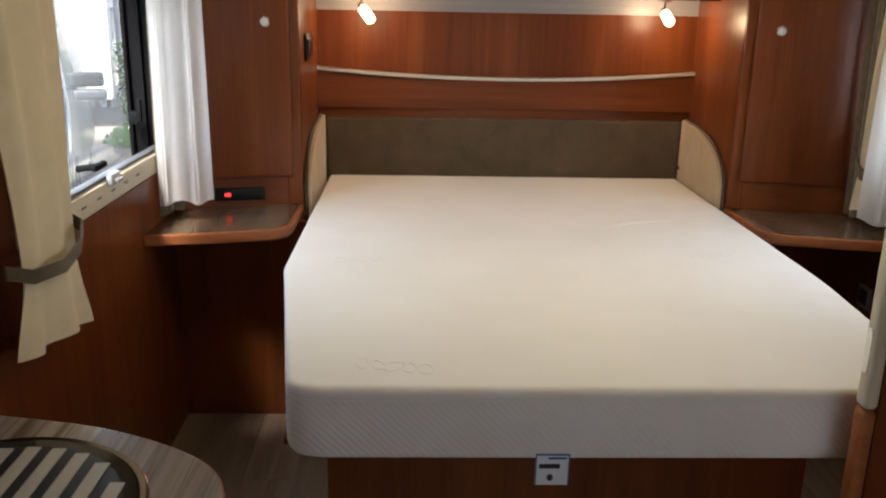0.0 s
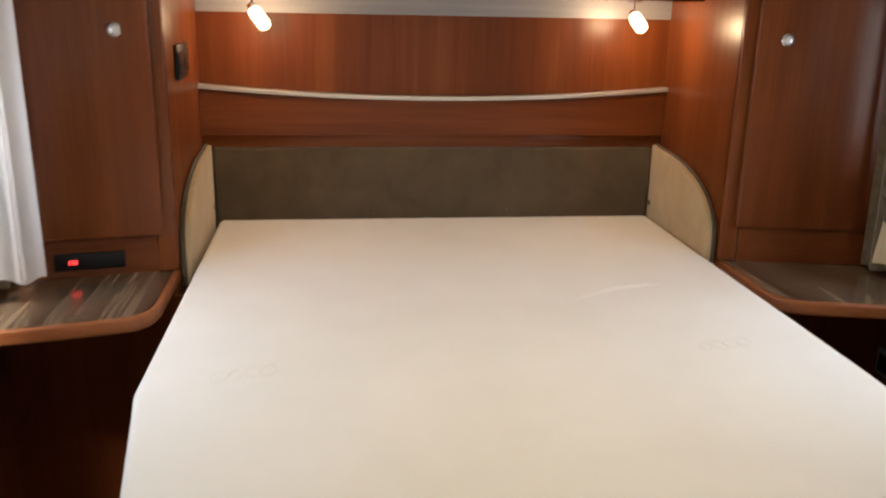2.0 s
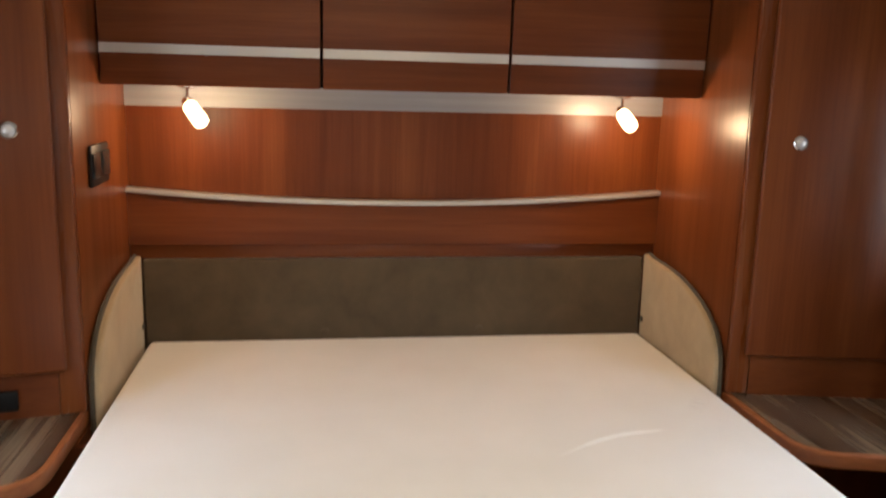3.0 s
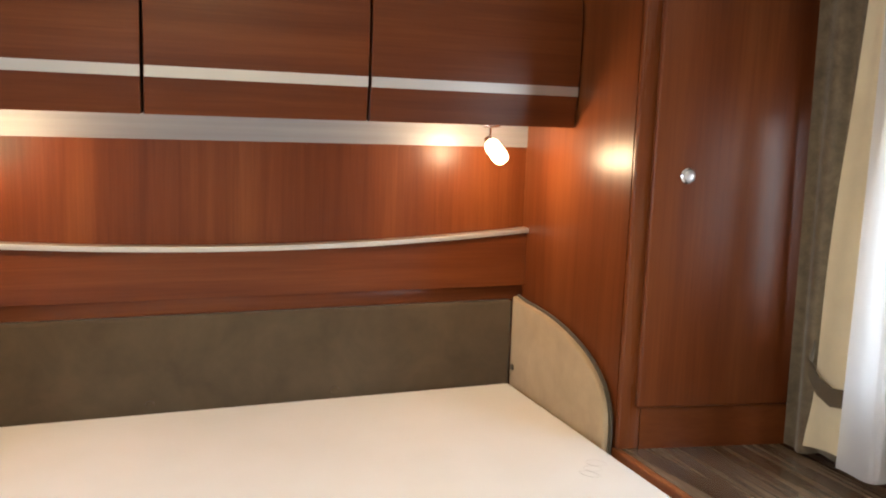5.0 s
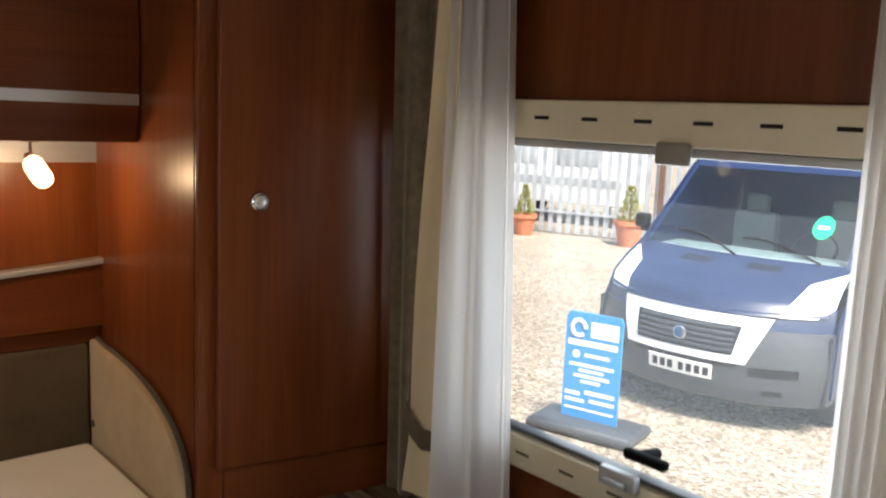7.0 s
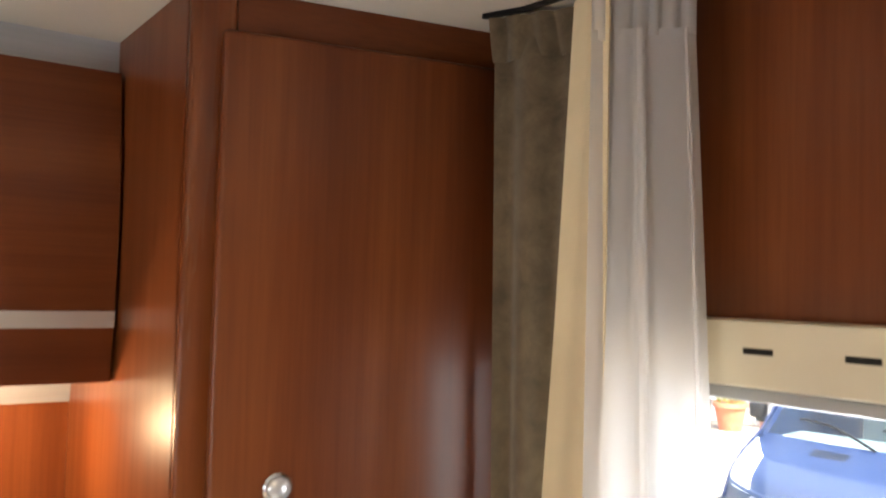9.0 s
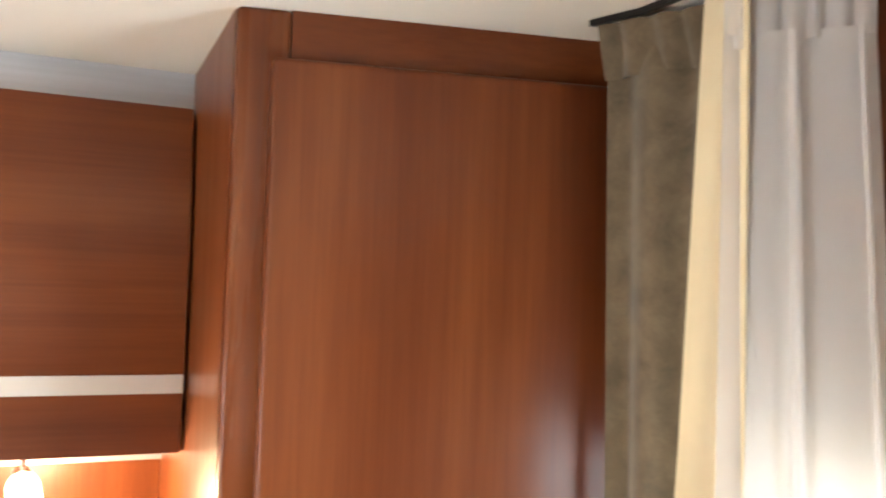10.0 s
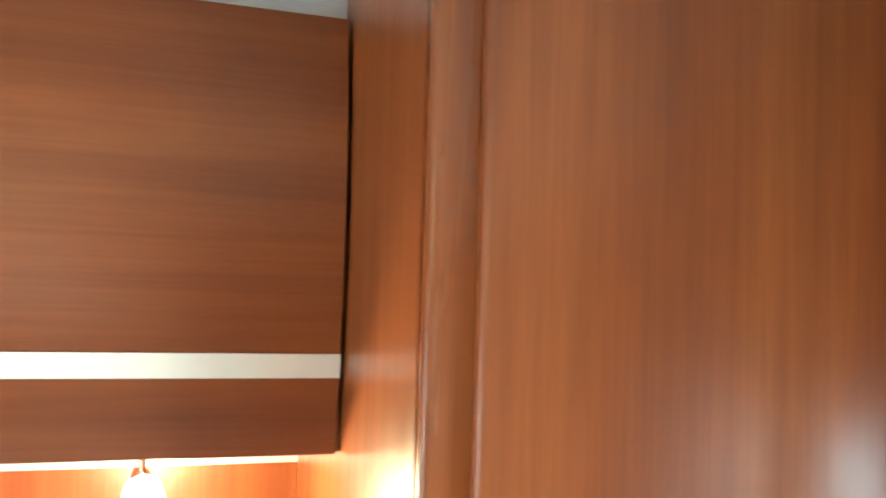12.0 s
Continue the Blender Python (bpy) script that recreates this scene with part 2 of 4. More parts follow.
def prism(pts, z0, z1, r=0.0, seg=3, vertical=False):
    """A plan outline raised from z0 to z1."""
    bm = bmesh.new()
    f = bm.faces.new([bm.verts.new((x, y, z0)) for x, y in pts])
    g = bmesh.ops.extrude_face_region(bm, geom=[f])
    bmesh.ops.translate(bm, verts=[v for v in g["geom"] if isinstance(v, bmesh.types.BMVert)], vec=(0, 0, z1 - z0))
    bmesh.ops.recalc_face_normals(bm, faces=bm.faces)
    if r:
        es = [e for e in bm.edges if vertical or abs(e.verts[0].co.z - e.verts[1].co.z) < 1e-6]
        bmesh.ops.bevel(bm, geom=es, offset=r, segments=seg, affect='EDGES', profile=0.5, clamp_overlap=True)
    return bm


def slab(pts, axis, a, b, r=0.0, seg=2):
    """An outline in the plane across an axis, thick from a to b on that axis."""
    bm = prism(pts, a, b, r, seg)
    for v in bm.verts:
        x, y, z = v.co
        v.co = {'x': (z, x, y), 'y': (x, z, y), 'z': (x, y, z)}[axis]
    bmesh.ops.recalc_face_normals(bm, faces=bm.faces)
    return bm


def rod(bm, p, q, r, r2=None, n=12):
    p, q = Vector(p), Vector(q)
    d = q - p
    g = bmesh.ops.create_cone(bm, cap_ends=True, segments=n, radius1=r, radius2=r if r2 is None else r2, depth=d.length)
    bmesh.ops.transform(bm, matrix=Matrix.Translation((p + q) / 2) @ d.to_track_quat('Z', 'Y').to_matrix().to_4x4(), verts=g["verts"])
    return bm


def lathe(profile, n=24):
    """Turned about z: (radius, height) pairs."""
    bm = bmesh.new()
    rings = [[bm.verts.new((r * math.cos(2 * math.pi * i / n), r * math.sin(2 * math.pi * i / n), z)) for i in range(n)] for r, z in profile]
    for a, b in zip(rings, rings[1:]):
        for i in range(n):
            bm.faces.new((a[i], a[(i + 1) % n], b[(i + 1) % n], b[i]))
    bm.faces.new(rings[0][::-1])
    bm.faces.new(rings[-1])
    bmesh.ops.recalc_face_normals(bm, faces=bm.faces)
    return bm


def moved(bm, m):
    bmesh.ops.transform(bm, matrix=m, verts=bm.verts)
    return bm


def finish(bm, name, mat, smooth):
    me = bpy.data.meshes.new(name)
    bm.to_mesh(me)
    bm.free()
    me.materials.append(mat)
    if smooth:
        for p in me.polygons:
            p.use_smooth = True
        me.set_sharp_from_angle(angle=radians(75 if "cloth" in name or "heading" in name else 38))
    return me


def thing(name, at=(0, 0, 0), label="", category="", group="", kind=""):
    ob = new(name)
    ob.empty_display_size = 0.05
    ob.location = at
    return tagged(ob, label, category, group, kind)


def part(name, bm, mat, parent, label="", smooth=True):
    """One mesh under a thing or a part; bm is in the world's metres."""
    off = Vector(parent.location)
    if parent.parent:
        off = off + parent.parent.location
    bmesh.ops.translate(bm, verts=bm.verts, vec=-off)
    ob = new(name, finish(bm, name, mat, smooth))
    ob.parent = parent
    return tagged(ob, label)


def solo(name, bm, mat, label="", category="", group="", kind="", smooth=True):
    ob = new(name, finish(bm, name, mat, smooth))
    return tagged(ob, label, category, group, kind)


def ribbon(line, across, name="ribbon"):
    """A tube-like strip: a cross-section (offsets) swept along points, both lists of vectors."""
    bm = bmesh.new()
    rows = [[bm.verts.new(Vector(p) + Vector(o)) for o in across] for p in line]
    n = len(across)
    for a, b in zip(rows, rows[1:]):
        for i in range(n):
            bm.faces.new((a[i], a[(i + 1) % n], b[(i + 1) % n], b[i]))
    bm.faces.new(rows[0])
    bm.faces.new(rows[-1][::-1])
    bmesh.ops.recalc_face_normals(bm, faces=bm.faces)
    return bm


def tube(pts, r, n=8):
    """One bent round bar through the points."""
    bm = bmesh.new()
    rows = []
    up = Vector((0.3, 0.2, 1)).normalized()
    for i, p in enumerate(pts):
        d = (Vector(pts[min(i + 1, len(pts) - 1)]) - Vector(pts[max(i - 1, 0)])).normalized()
        a = d.cross(up).normalized() if abs(d.dot(up)) < 0.98 else d.cross(Vector((1, 0, 0))).normalized()
        b = d.cross(a)
        rows.append([bm.verts.new(Vector(p) + r * (math.cos(2 * math.pi * k / n) * a + math.sin(2 * math.pi * k / n) * b)) for k in range(n)])
    for a, b in zip(rows, rows[1:]):
        for k in range(n):
            bm.faces.new((a[k], a[(k + 1) % n], b[(k + 1) % n], b[k]))
    bm.faces.new(rows[0])
    bm.faces.new(rows[-1][::-1])
    bmesh.ops.recalc_face_normals(bm, faces=bm.faces)
    return bm


# ---- the van's shell ----
WX, YB, YF, ZC = 1.20, 3.03, -1.6, 1.913
WY0, WZ0, WZ1 = 1.43, 0.925, 1.495
END = {1: 2.25, -1: 2.33}


def wall_with_opening(name, x0, x1, mat, label):
    ob = thing(name, (x0, 0, 0), label, "wall", kind="structure")
    WY1 = END[1 if x0 > 0 else -1]
    for y0, y1, z0, z1 in ((YF - 0.05, WY0, 0, ZC), (WY1, YB, 0, ZC), (WY0, WY1, 0, WZ0), (WY0, WY1, WZ1, ZC)):
        part("wall_panel", boxed(x0, x1, y0, y1, z0, z1), mat, ob, smooth=False)
    return ob


wall_with_opening("wall_east", WX, WX + 0.035, M_WOOD_V, "cherry wood panelled side wall with a window opening")
wall_with_opening("wall_west", -WX - 0.035, -WX, M_WOOD_V, "cherry wood panelled side wall with a window opening")
solo("wall_lining", boxed(-WX - 0.001, -1.152, 0.70, 2.3845, 0, 0.9005), M_WOOD_V, "cherry wood lining under the side window", "wall", kind="structure", smooth=False)
solo("wall_north", boxed(-WX - 0.035, WX + 0.035, YB, YB + 0.04, -0.05, ZC), M_WOOD_V, "plain wooden end wall behind the bed", "wall", kind="structure", smooth=False)
# Unseen end wall; its window is added to let the south fill in.
ws = thing("wall_south", (0, YF, 0), "unseen wooden end wall with an added window opening", "wall", kind="structure")
for x0, x1, z0, z1 in ((-WX - 0.035, -0.7, -0.05, ZC), (0.7, WX + 0.035, -0.05, ZC), (-0.7, 0.7, -0.05, 0.95), (-0.7, 0.7, 1.6, ZC)):
    part("wall_panel", boxed(x0, x1, YF - 0.09, YF - 0.05, z0, z1), M_WOOD_V, ws, smooth=False)
w3 = thing("window_3", (0, YF, 0.95), "unseen wide window with a cream frame, added for the south fill", "window", kind="structure")
for x0, x1, z0, z1 in ((-0.73, -0.69, 0.92, 1.63), (0.69, 0.73, 0.92, 1.63), (-0.69, 0.69, 0.92, 0.96), (-0.69, 0.69, 1.59, 1.63)):
    part("window_frame", boxed(x0, x1, YF - 0.05, YF - 0.03, z0, z1, r=0.004), M_PVC, w3)
part("glass", boxed(-0.72, 0.72, YF - 0.10, YF - 0.095, 0.93, 1.62), M_GLASS, w3).visible_shadow = False

RL = (-0.24, 0.24, 1.21, 1.69)
cb = bmesh.new()
for x0, x1, y0, y1 in ((-WX - 0.035, RL[0], YF - 0.09, YB + 0.04), (RL[1], WX + 0.035, YF - 0.09, YB + 0.04), (RL[0], RL[1], YF - 0.09, RL[2]), (RL[0], RL[1], RL[3], YB + 0.04)):
    box(cb, x0, x1, y0, y1, ZC, ZC + 0.03)
solo("ceiling", cb, M_CEIL, "smooth cream ceiling lining with an added rooflight opening", "ceiling", kind="structure", smooth=False)
# Rooflight frame and opaque cap are added unseen around the warm fill.
rl = thing("rooflight", (0, 1.45, ZC), "unseen cream framed rooflight added in the ceiling", "rooflight", kind="structure")
for x0, x1, y0, y1 in ((RL[0] - 0.03, RL[0], RL[2] - 0.03, RL[3] + 0.03), (RL[1], RL[1] + 0.03, RL[2] - 0.03, RL[3] + 0.03), (RL[0], RL[1], RL[2] - 0.03, RL[2]), (RL[0], RL[1], RL[3], RL[3] + 0.03)):
    part("rooflight_frame", boxed(x0, x1, y0, y1, ZC - 0.012, ZC - 0.0005, r=0.003), M_PVC, rl)
solo("roof_cap", boxed(-0.32, 0.32, 1.13, 1.77, ZC + 0.07, ZC + 0.09), M_PVC, "unseen cream cover added over the rooflight to keep the sky out", "cover", kind="structure")

floor = thing("floor", (0, 0, -0.02), "pale oak effect vinyl plank floor", "floor", kind="structure")
part("subfloor", boxed(-WX - 0.035, WX + 0.035, YF - 0.05, YB, -0.07, -0.006), M_GAP, floor, smooth=False)
# ---- head of the bed ----
panel = thing("headboard_panel", (0, 2.99, 1.0), "cherry wood panelling at the head of the bed", "wall panel", kind="structure")
part("upper_panel", boxed(-0.7364, 0.7364, 3.0, 3.028, 1.12, 1.39), M_WOOD_V, panel, smooth=False)


def rail_z(x):
    return 1.140 + 0.033 * (x / 0.735) ** 2


N = 48
xs = [-0.7364 + 1.4728 * i / N for i in range(N + 1)]
part("lower_panel", slab([(-0.7364, 1.024), (0.7364, 1.024)] + [(x, rail_z(x) - 0.003) for x in reversed(xs)], 'y', 2.972, 3.0, 0.0), M_WOOD_H, panel, smooth=False)
part("curved_trim", ribbon([(x, 2.972, rail_z(x)) for x in xs], [(0, -0.009, -0.006), (0, -0.011, 0), (0, -0.009, 0.006), (0, 0.02, 0.007), (0, 0.02, -0.006)]), M_ALU, panel, "aluminium trim curving down across the middle")
part("bottom_rail", boxed(-0.7364, 0.7364, 2.984, 3.0, 0.985, 1.0235, r=0.003), M_WOOD_H, panel, "darker wooden rail above the headrest")
part("light_strip", boxed(-0.7364, 0.7364, 2.994, 3.028, 1.39, 1.447), M_STRIP, panel, "satin grey strip under the lockers")

hb = thing("headrest", (0, 2.97, 0.75), "olive brown suede headrest behind the mattress", "headrest")
bm = boxed(-0.705, 0.705, 2.975, 3.0, 0.66, 0.984, r=0.01, seg=3)
part("pad", bm, M_SUEDE, hb)
for bx in (-0.22, 0.22):
    part("button", moved(lathe([(0.011, 0), (0.010, 0.004), (0.005, 0.006)], 12), Matrix.Translation((bx, 2.976, 0.775)) @ Matrix.Rotation(radians(90), 4, 'X')), M_SUEDE, hb)


def side_cushion(s):
    ob = thing("side_cushion", (s * 0.72, 2.75, 0.75), "beige suede side cushion with dark piping and a rounded top", "cushion", "cushions beside the bed head")
    pts = [(2.985, 0.70), (2.985, 0.992)]
    for i in range(0, 13):
        a = radians(90 * i / 12)
        pts.append((2.93 - 0.43 * math.sin(a) ** 1.0, 0.78 + 0.205 * math.cos(a) ** 0.75))
    pts += [(2.5, 0.70)]
    x0, x1 = sorted((s * 0.708, s * 0.735))
    part("pad", slab(pts, 'x', x0, x1, 0.006, 3), M_BEIGE, ob)
    edge = [Vector((s * 0.726, y, z)) for y, z in pts[1:]]
    bm = tube(edge, 0.0055)
    part("piping", bm, M_PIPING, ob, "dark corded edge")
    part("button", moved(lathe([(0.009, 0), (0.008, 0.004), (0.004, 0.005)], 12), Matrix.Translation((s * 0.709, 2.965, 0.80)) @ Matrix.Rotation(radians(-90 * s), 4, 'Y')), M_PIPING, ob)


side_cushion(-1)
side_cushion(1)

# ---- bed ----
bed = thing("bed_base", (0, 2.0, 0), "dark cherry wood island bed base", "bed base")
part("front_panel", boxed(-0.52, 0.44, 1.12, 1.14, 0, 0.60), M_WOOD_V, bed)
for sx in (-0.52, 0.42):
    part("side_panel", boxed(sx, sx + 0.02, 1.14, 2.98, 0, 0.60), M_WOOD_V, bed)
part("deck", boxed(-0.60, 0.60, 1.10, 2.98, 0.60, 0.612), M_WOOD_Y, bed)

MP = [(-0.695, 2.975), (-0.695, 1.75), (-0.683, 1.68), (-0.618, 1.257), (-0.588, 1.06), (-0.565, 1.03), (-0.52, 1.02), (0.57, 1.02), (0.615, 1.03), (0.638, 1.06), (0.684, 1.386), (0.704, 1.64), (0.706, 1.72), (0.704, 2.975)]
matt = thing("mattress", (0, 2.0, 0.612), "thick white knitted foam mattress with cut foot corners", "mattress")


def rounded(pts, z0, z1, low, high):
    bm = prism(pts, z0, z1, 0.0)
    bmesh.ops.bevel(bm, geom=[e for e in bm.edges if abs(e.verts[0].co.z - e.verts[1].co.z) > 0.005], offset=0.016, segments=3, affect='EDGES', profile=0.5, clamp_overlap=True)
    for z, r in ((z0, low), (z1, high)):
        if r:
            es = [e for e in bm.edges if all(abs(v.co.z - z) < 1e-5 for v in e.verts) and e.calc_face_angle(0) > 0.5]
            bmesh.ops.bevel(bm, geom=es, offset=r, segments=4, affect='EDGES', profile=0.5, clamp_overlap=True)
    return bm


part("border", rounded(MP, 0.612, 0.7325, 0.018, 0), M_MATT_SIDE, matt, "ribbed knitted border")
part("top_panel", rounded(MP, 0.733, 0.757, 0, 0.0165), M_MATT, matt, "smooth white top")

tag = thing("care_tag", (-0.09, 1.0, 0.6), "blue and white label hanging under the mattress", "label")
M_CARD = material("white_card", (0.72, 0.76, 0.82), 0.45)
M_TAGBLUE = material("blue_print", (0.03, 0.12, 0.32), 0.45)
M_INK = material("dark_print", (0.02, 0.02, 0.025), 0.5)
part("card", boxed(-0.124, -0.060, 1.0175, 1.019, 0.563, 0.628), M_CARD, tag, smooth=False)
for a in ((-0.124, -0.1215, 0.563, 0.628), (-0.0625, -0.060, 0.563, 0.628), (-0.1215, -0.0625, 0.625, 0.628)):
    part("border", boxed(a[0], a[1], 1.0165, 1.0175, a[2], a[3]), M_TAGBLUE, tag, smooth=False)
part("print_bar", boxed(-0.117, -0.078, 1.0165, 1.0175, 0.598, 0.607), M_INK, tag, smooth=False)
part("print_bar", boxed(-0.100, -0.066, 1.0165, 1.0175, 0.617, 0.621), M_TAGBLUE, tag, smooth=False)
part("emblem", slab([(-0.096 + 0.006 * math.cos(a), 0.579 + 0.007 * math.sin(a)) for a in [k * math.pi / 6 for k in range(12)]], 'y', 1.0165, 1.0175), M_INK, tag, smooth=False)

# ---- lockers over the bed ----
def locker_y(z):
    u = (z - 1.446) / 0.418
    return 2.744 - 0.016 * math.sin(math.pi * min(1, max(0, u))) + 0.008 * u * u


for x0, x1 in ((-0.7325, -0.2325), (-0.2265, 0.2245), (0.2305, 0.7325)):
    lk = thing("overhead_locker", ((x0 + x1) / 2, 2.85, 1.446), "cherry wood overhead locker with an aluminium grip strip", "locker", "lockers over the bed")
    part("body", boxed(x0 + 0.002, x1 - 0.002, 2.772, 3.028, 1.4475, 1.862), M_WOOD_H, lk, smooth=False)
    rows = [1.446 + 0.416 * i / 14 for i in range(15)]
    pts = [(locker_y(z), z) for z in rows] + [(locker_y(z) + 0.018, z) for z in reversed(rows)]
    dm = slab(pts, 'x', x0, x1, 0.0015, 1)
    d = part("door", dm, M_WOOD_H, lk)
    part("grip_strip", boxed(x0 + 0.001, x1 - 0.001, locker_y(1.52) - 0.0035, locker_y(1.52) + 0.004, 1.518, 1.540), M_ALU, d, "aluminium grip strip")
# Thin black sheet paints the shade between and behind the locker doors.
solo("locker_gap_shade_sheet", boxed(-0.734, 0.734, 2.768, 2.773, 1.449, 1.862), M_GAP, "black sheet painting the shade behind the locker doors", "filler", kind="structure", smooth=False)
for fx in (-0.7328, 0.7328):
    solo("corner_filler", boxed(fx - 0.0033, fx + 0.0033, 2.752, 2.7675, 1.447, 1.482), M_EDGE, "pale wooden filler beside the locker door", "filler", kind="structure", smooth=False)
tb = boxed(-0.7364, 0.7364, 2.786, 2.82, 1.8625, ZC)
solo("top_strip", tb, M_BAND, "satin grey strip between lockers and ceiling", "trim", kind="structure", smooth=False)


# ---- tall cupboards beside the bed ----
TILT = radians(10.8)
SHELF = 0.748


def turned_front(bm, s):
    """From the cupboard front's own axes (along it, into it, up) to the world; the fronts turn towards the bed."""
    for v in bm.verts:
        u, w = v.co.x, v.co.y
        v.co.x = s * (0.7365 + u * math.cos(TILT) + w * math.sin(TILT))
        v.co.y = 2.484 - u * math.sin(TILT) + w * math.cos(TILT)
    bmesh.ops.recalc_face_normals(bm, faces=bm.faces)
    return bm


def front_pose(s, u, w, z):
    x, y = s * (0.7365 + u * math.cos(TILT) + w * math.sin(TILT)), 2.484 - u * math.sin(TILT) + w * math.cos(TILT)
    return Matrix.Translation((x, y, z)) @ Matrix.Rotation(-s * TILT, 4, 'Z') @ Matrix.Rotation(radians(90), 4, 'X')


def wardrobe(s):
    X = lambda v: s * v
    def bx(a, b, *r, **k):
        lo, hi = sorted((X(a), X(b)))
        return boxed(lo, hi, *r, **k)
    def fr(*a, **k):
        return turned_front(boxed(*a, **k), s)
    w = thing("wardrobe", (X(0.95), 2.75, SHELF), "tall cherry wood cupboard with an angled push-button door", "cupboard", "cupboards beside the bed")
    part("inner_side", bx(0.7365, 0.753, 2.4993, 3.03, SHELF + 0.0005, ZC), M_WOOD_V, w, smooth=False)
    c, n = math.cos(TILT), math.sin(TILT)
    foot = [(X(0.7365), 2.499), (X(0.7365), 2.484), (X(0.7365 + 0.05 * c), 2.484 - 0.05 * n), (X(0.7365 + 0.05 * c + 0.018 * n), 2.484 - 0.05 * n + 0.018 * c)]
    part("post", prism(foot, SHELF + 0.0005, ZC, 0.005, 4, True), M_EDGE_V, w, "corner post with a rounded edge")
    part("bottom_rail", fr(0.0503, 0.468, 0.0015, 0.018, SHELF + 0.0005, 0.856), M_WOOD_H, w, smooth=False)
    part("top_rail", fr(0.0503, 0.468, 0.0015, 0.018, 1.856, ZC), M_WOOD_H, w, smooth=False)
    part("back", bx(0.753, WX, 3.0, 3.03, SHELF, ZC), M_WOOD_V, w, smooth=False)
    d = part("door", fr(0.0325, 0.428, -0.0165, -0.0004, 0.848, 1.8635, r=0.0075, seg=4), M_WOOD_V, w)
    part("side_stile", fr(0.420, 0.468, 0.0015, 0.018, 0.8565, 1.8555), M_WOOD_V, w, smooth=False)
    k = front_pose(s, 0.109, -0.0165, 1.355)
    part("button_ring", moved(lathe([(0.017, 0), (0.017, 0.004), (0.014, 0.007), (0.0125, 0.005)], 28), k), M_CHROME, d, "chrome ring")
    part("push_button", moved(lathe([(0.0122, 0), (0.0122, 0.009), (0.009, 0.012), (0.004, 0.013)], 24), k), M_BUTTON, d, "satin push button")
    lower = thing("bedside_cabinet", (X(0.95), 2.6, 0), "dark cherry wood cabinet front under the bedside shelf", "cabinet", "bedside cabinets")
    part("front", bx(0.60, WX, 2.385, 2.403, 0, SHELF - 0.037), M_WOOD_V, lower, smooth=False)
    part("side", bx(0.735, 0.753, 2.403, 3.0, 0, SHELF - 0.037), M_WOOD_V, lower, smooth=False)
    sh = thing("bedside_shelf", (X(0.97), 2.3, SHELF - 0.036), "striped veneer bedside shelf with a reddish wooden edge", "shelf", "bedside shelves")
    o = [(0.750, 2.60), (0.750, 2.235), (0.754, 2.205), (0.765, 2.180), (0.785, 2.160), (0.815, 2.146), (0.86, 2.136), (0.965, 2.111), (WX, 2.062), (WX, 2.60)]
    def grow(p, e):
        x, y = p
        return (x - (e if x < 0.77 else e * 0.5 if x < 0.80 else 0), y - (e if y < 2.17 else e * 0.5 if y < 2.19 else 0))
    top = [(X(x), y) for x, y in o]
    rim = [(X(grow(p, 0.012)[0]), grow(p, 0.012)[1]) for p in o]
    part("core", prism(top, SHELF - 0.034, SHELF), M_ZEBRA, sh, smooth=False)
    part("edging", prism(rim, SHELF - 0.036, SHELF - 0.0015, 0.006, 3), M_EDGE, sh, "reddish wooden edge")
    return w


wardrobe(-1)
wardrobe(1)


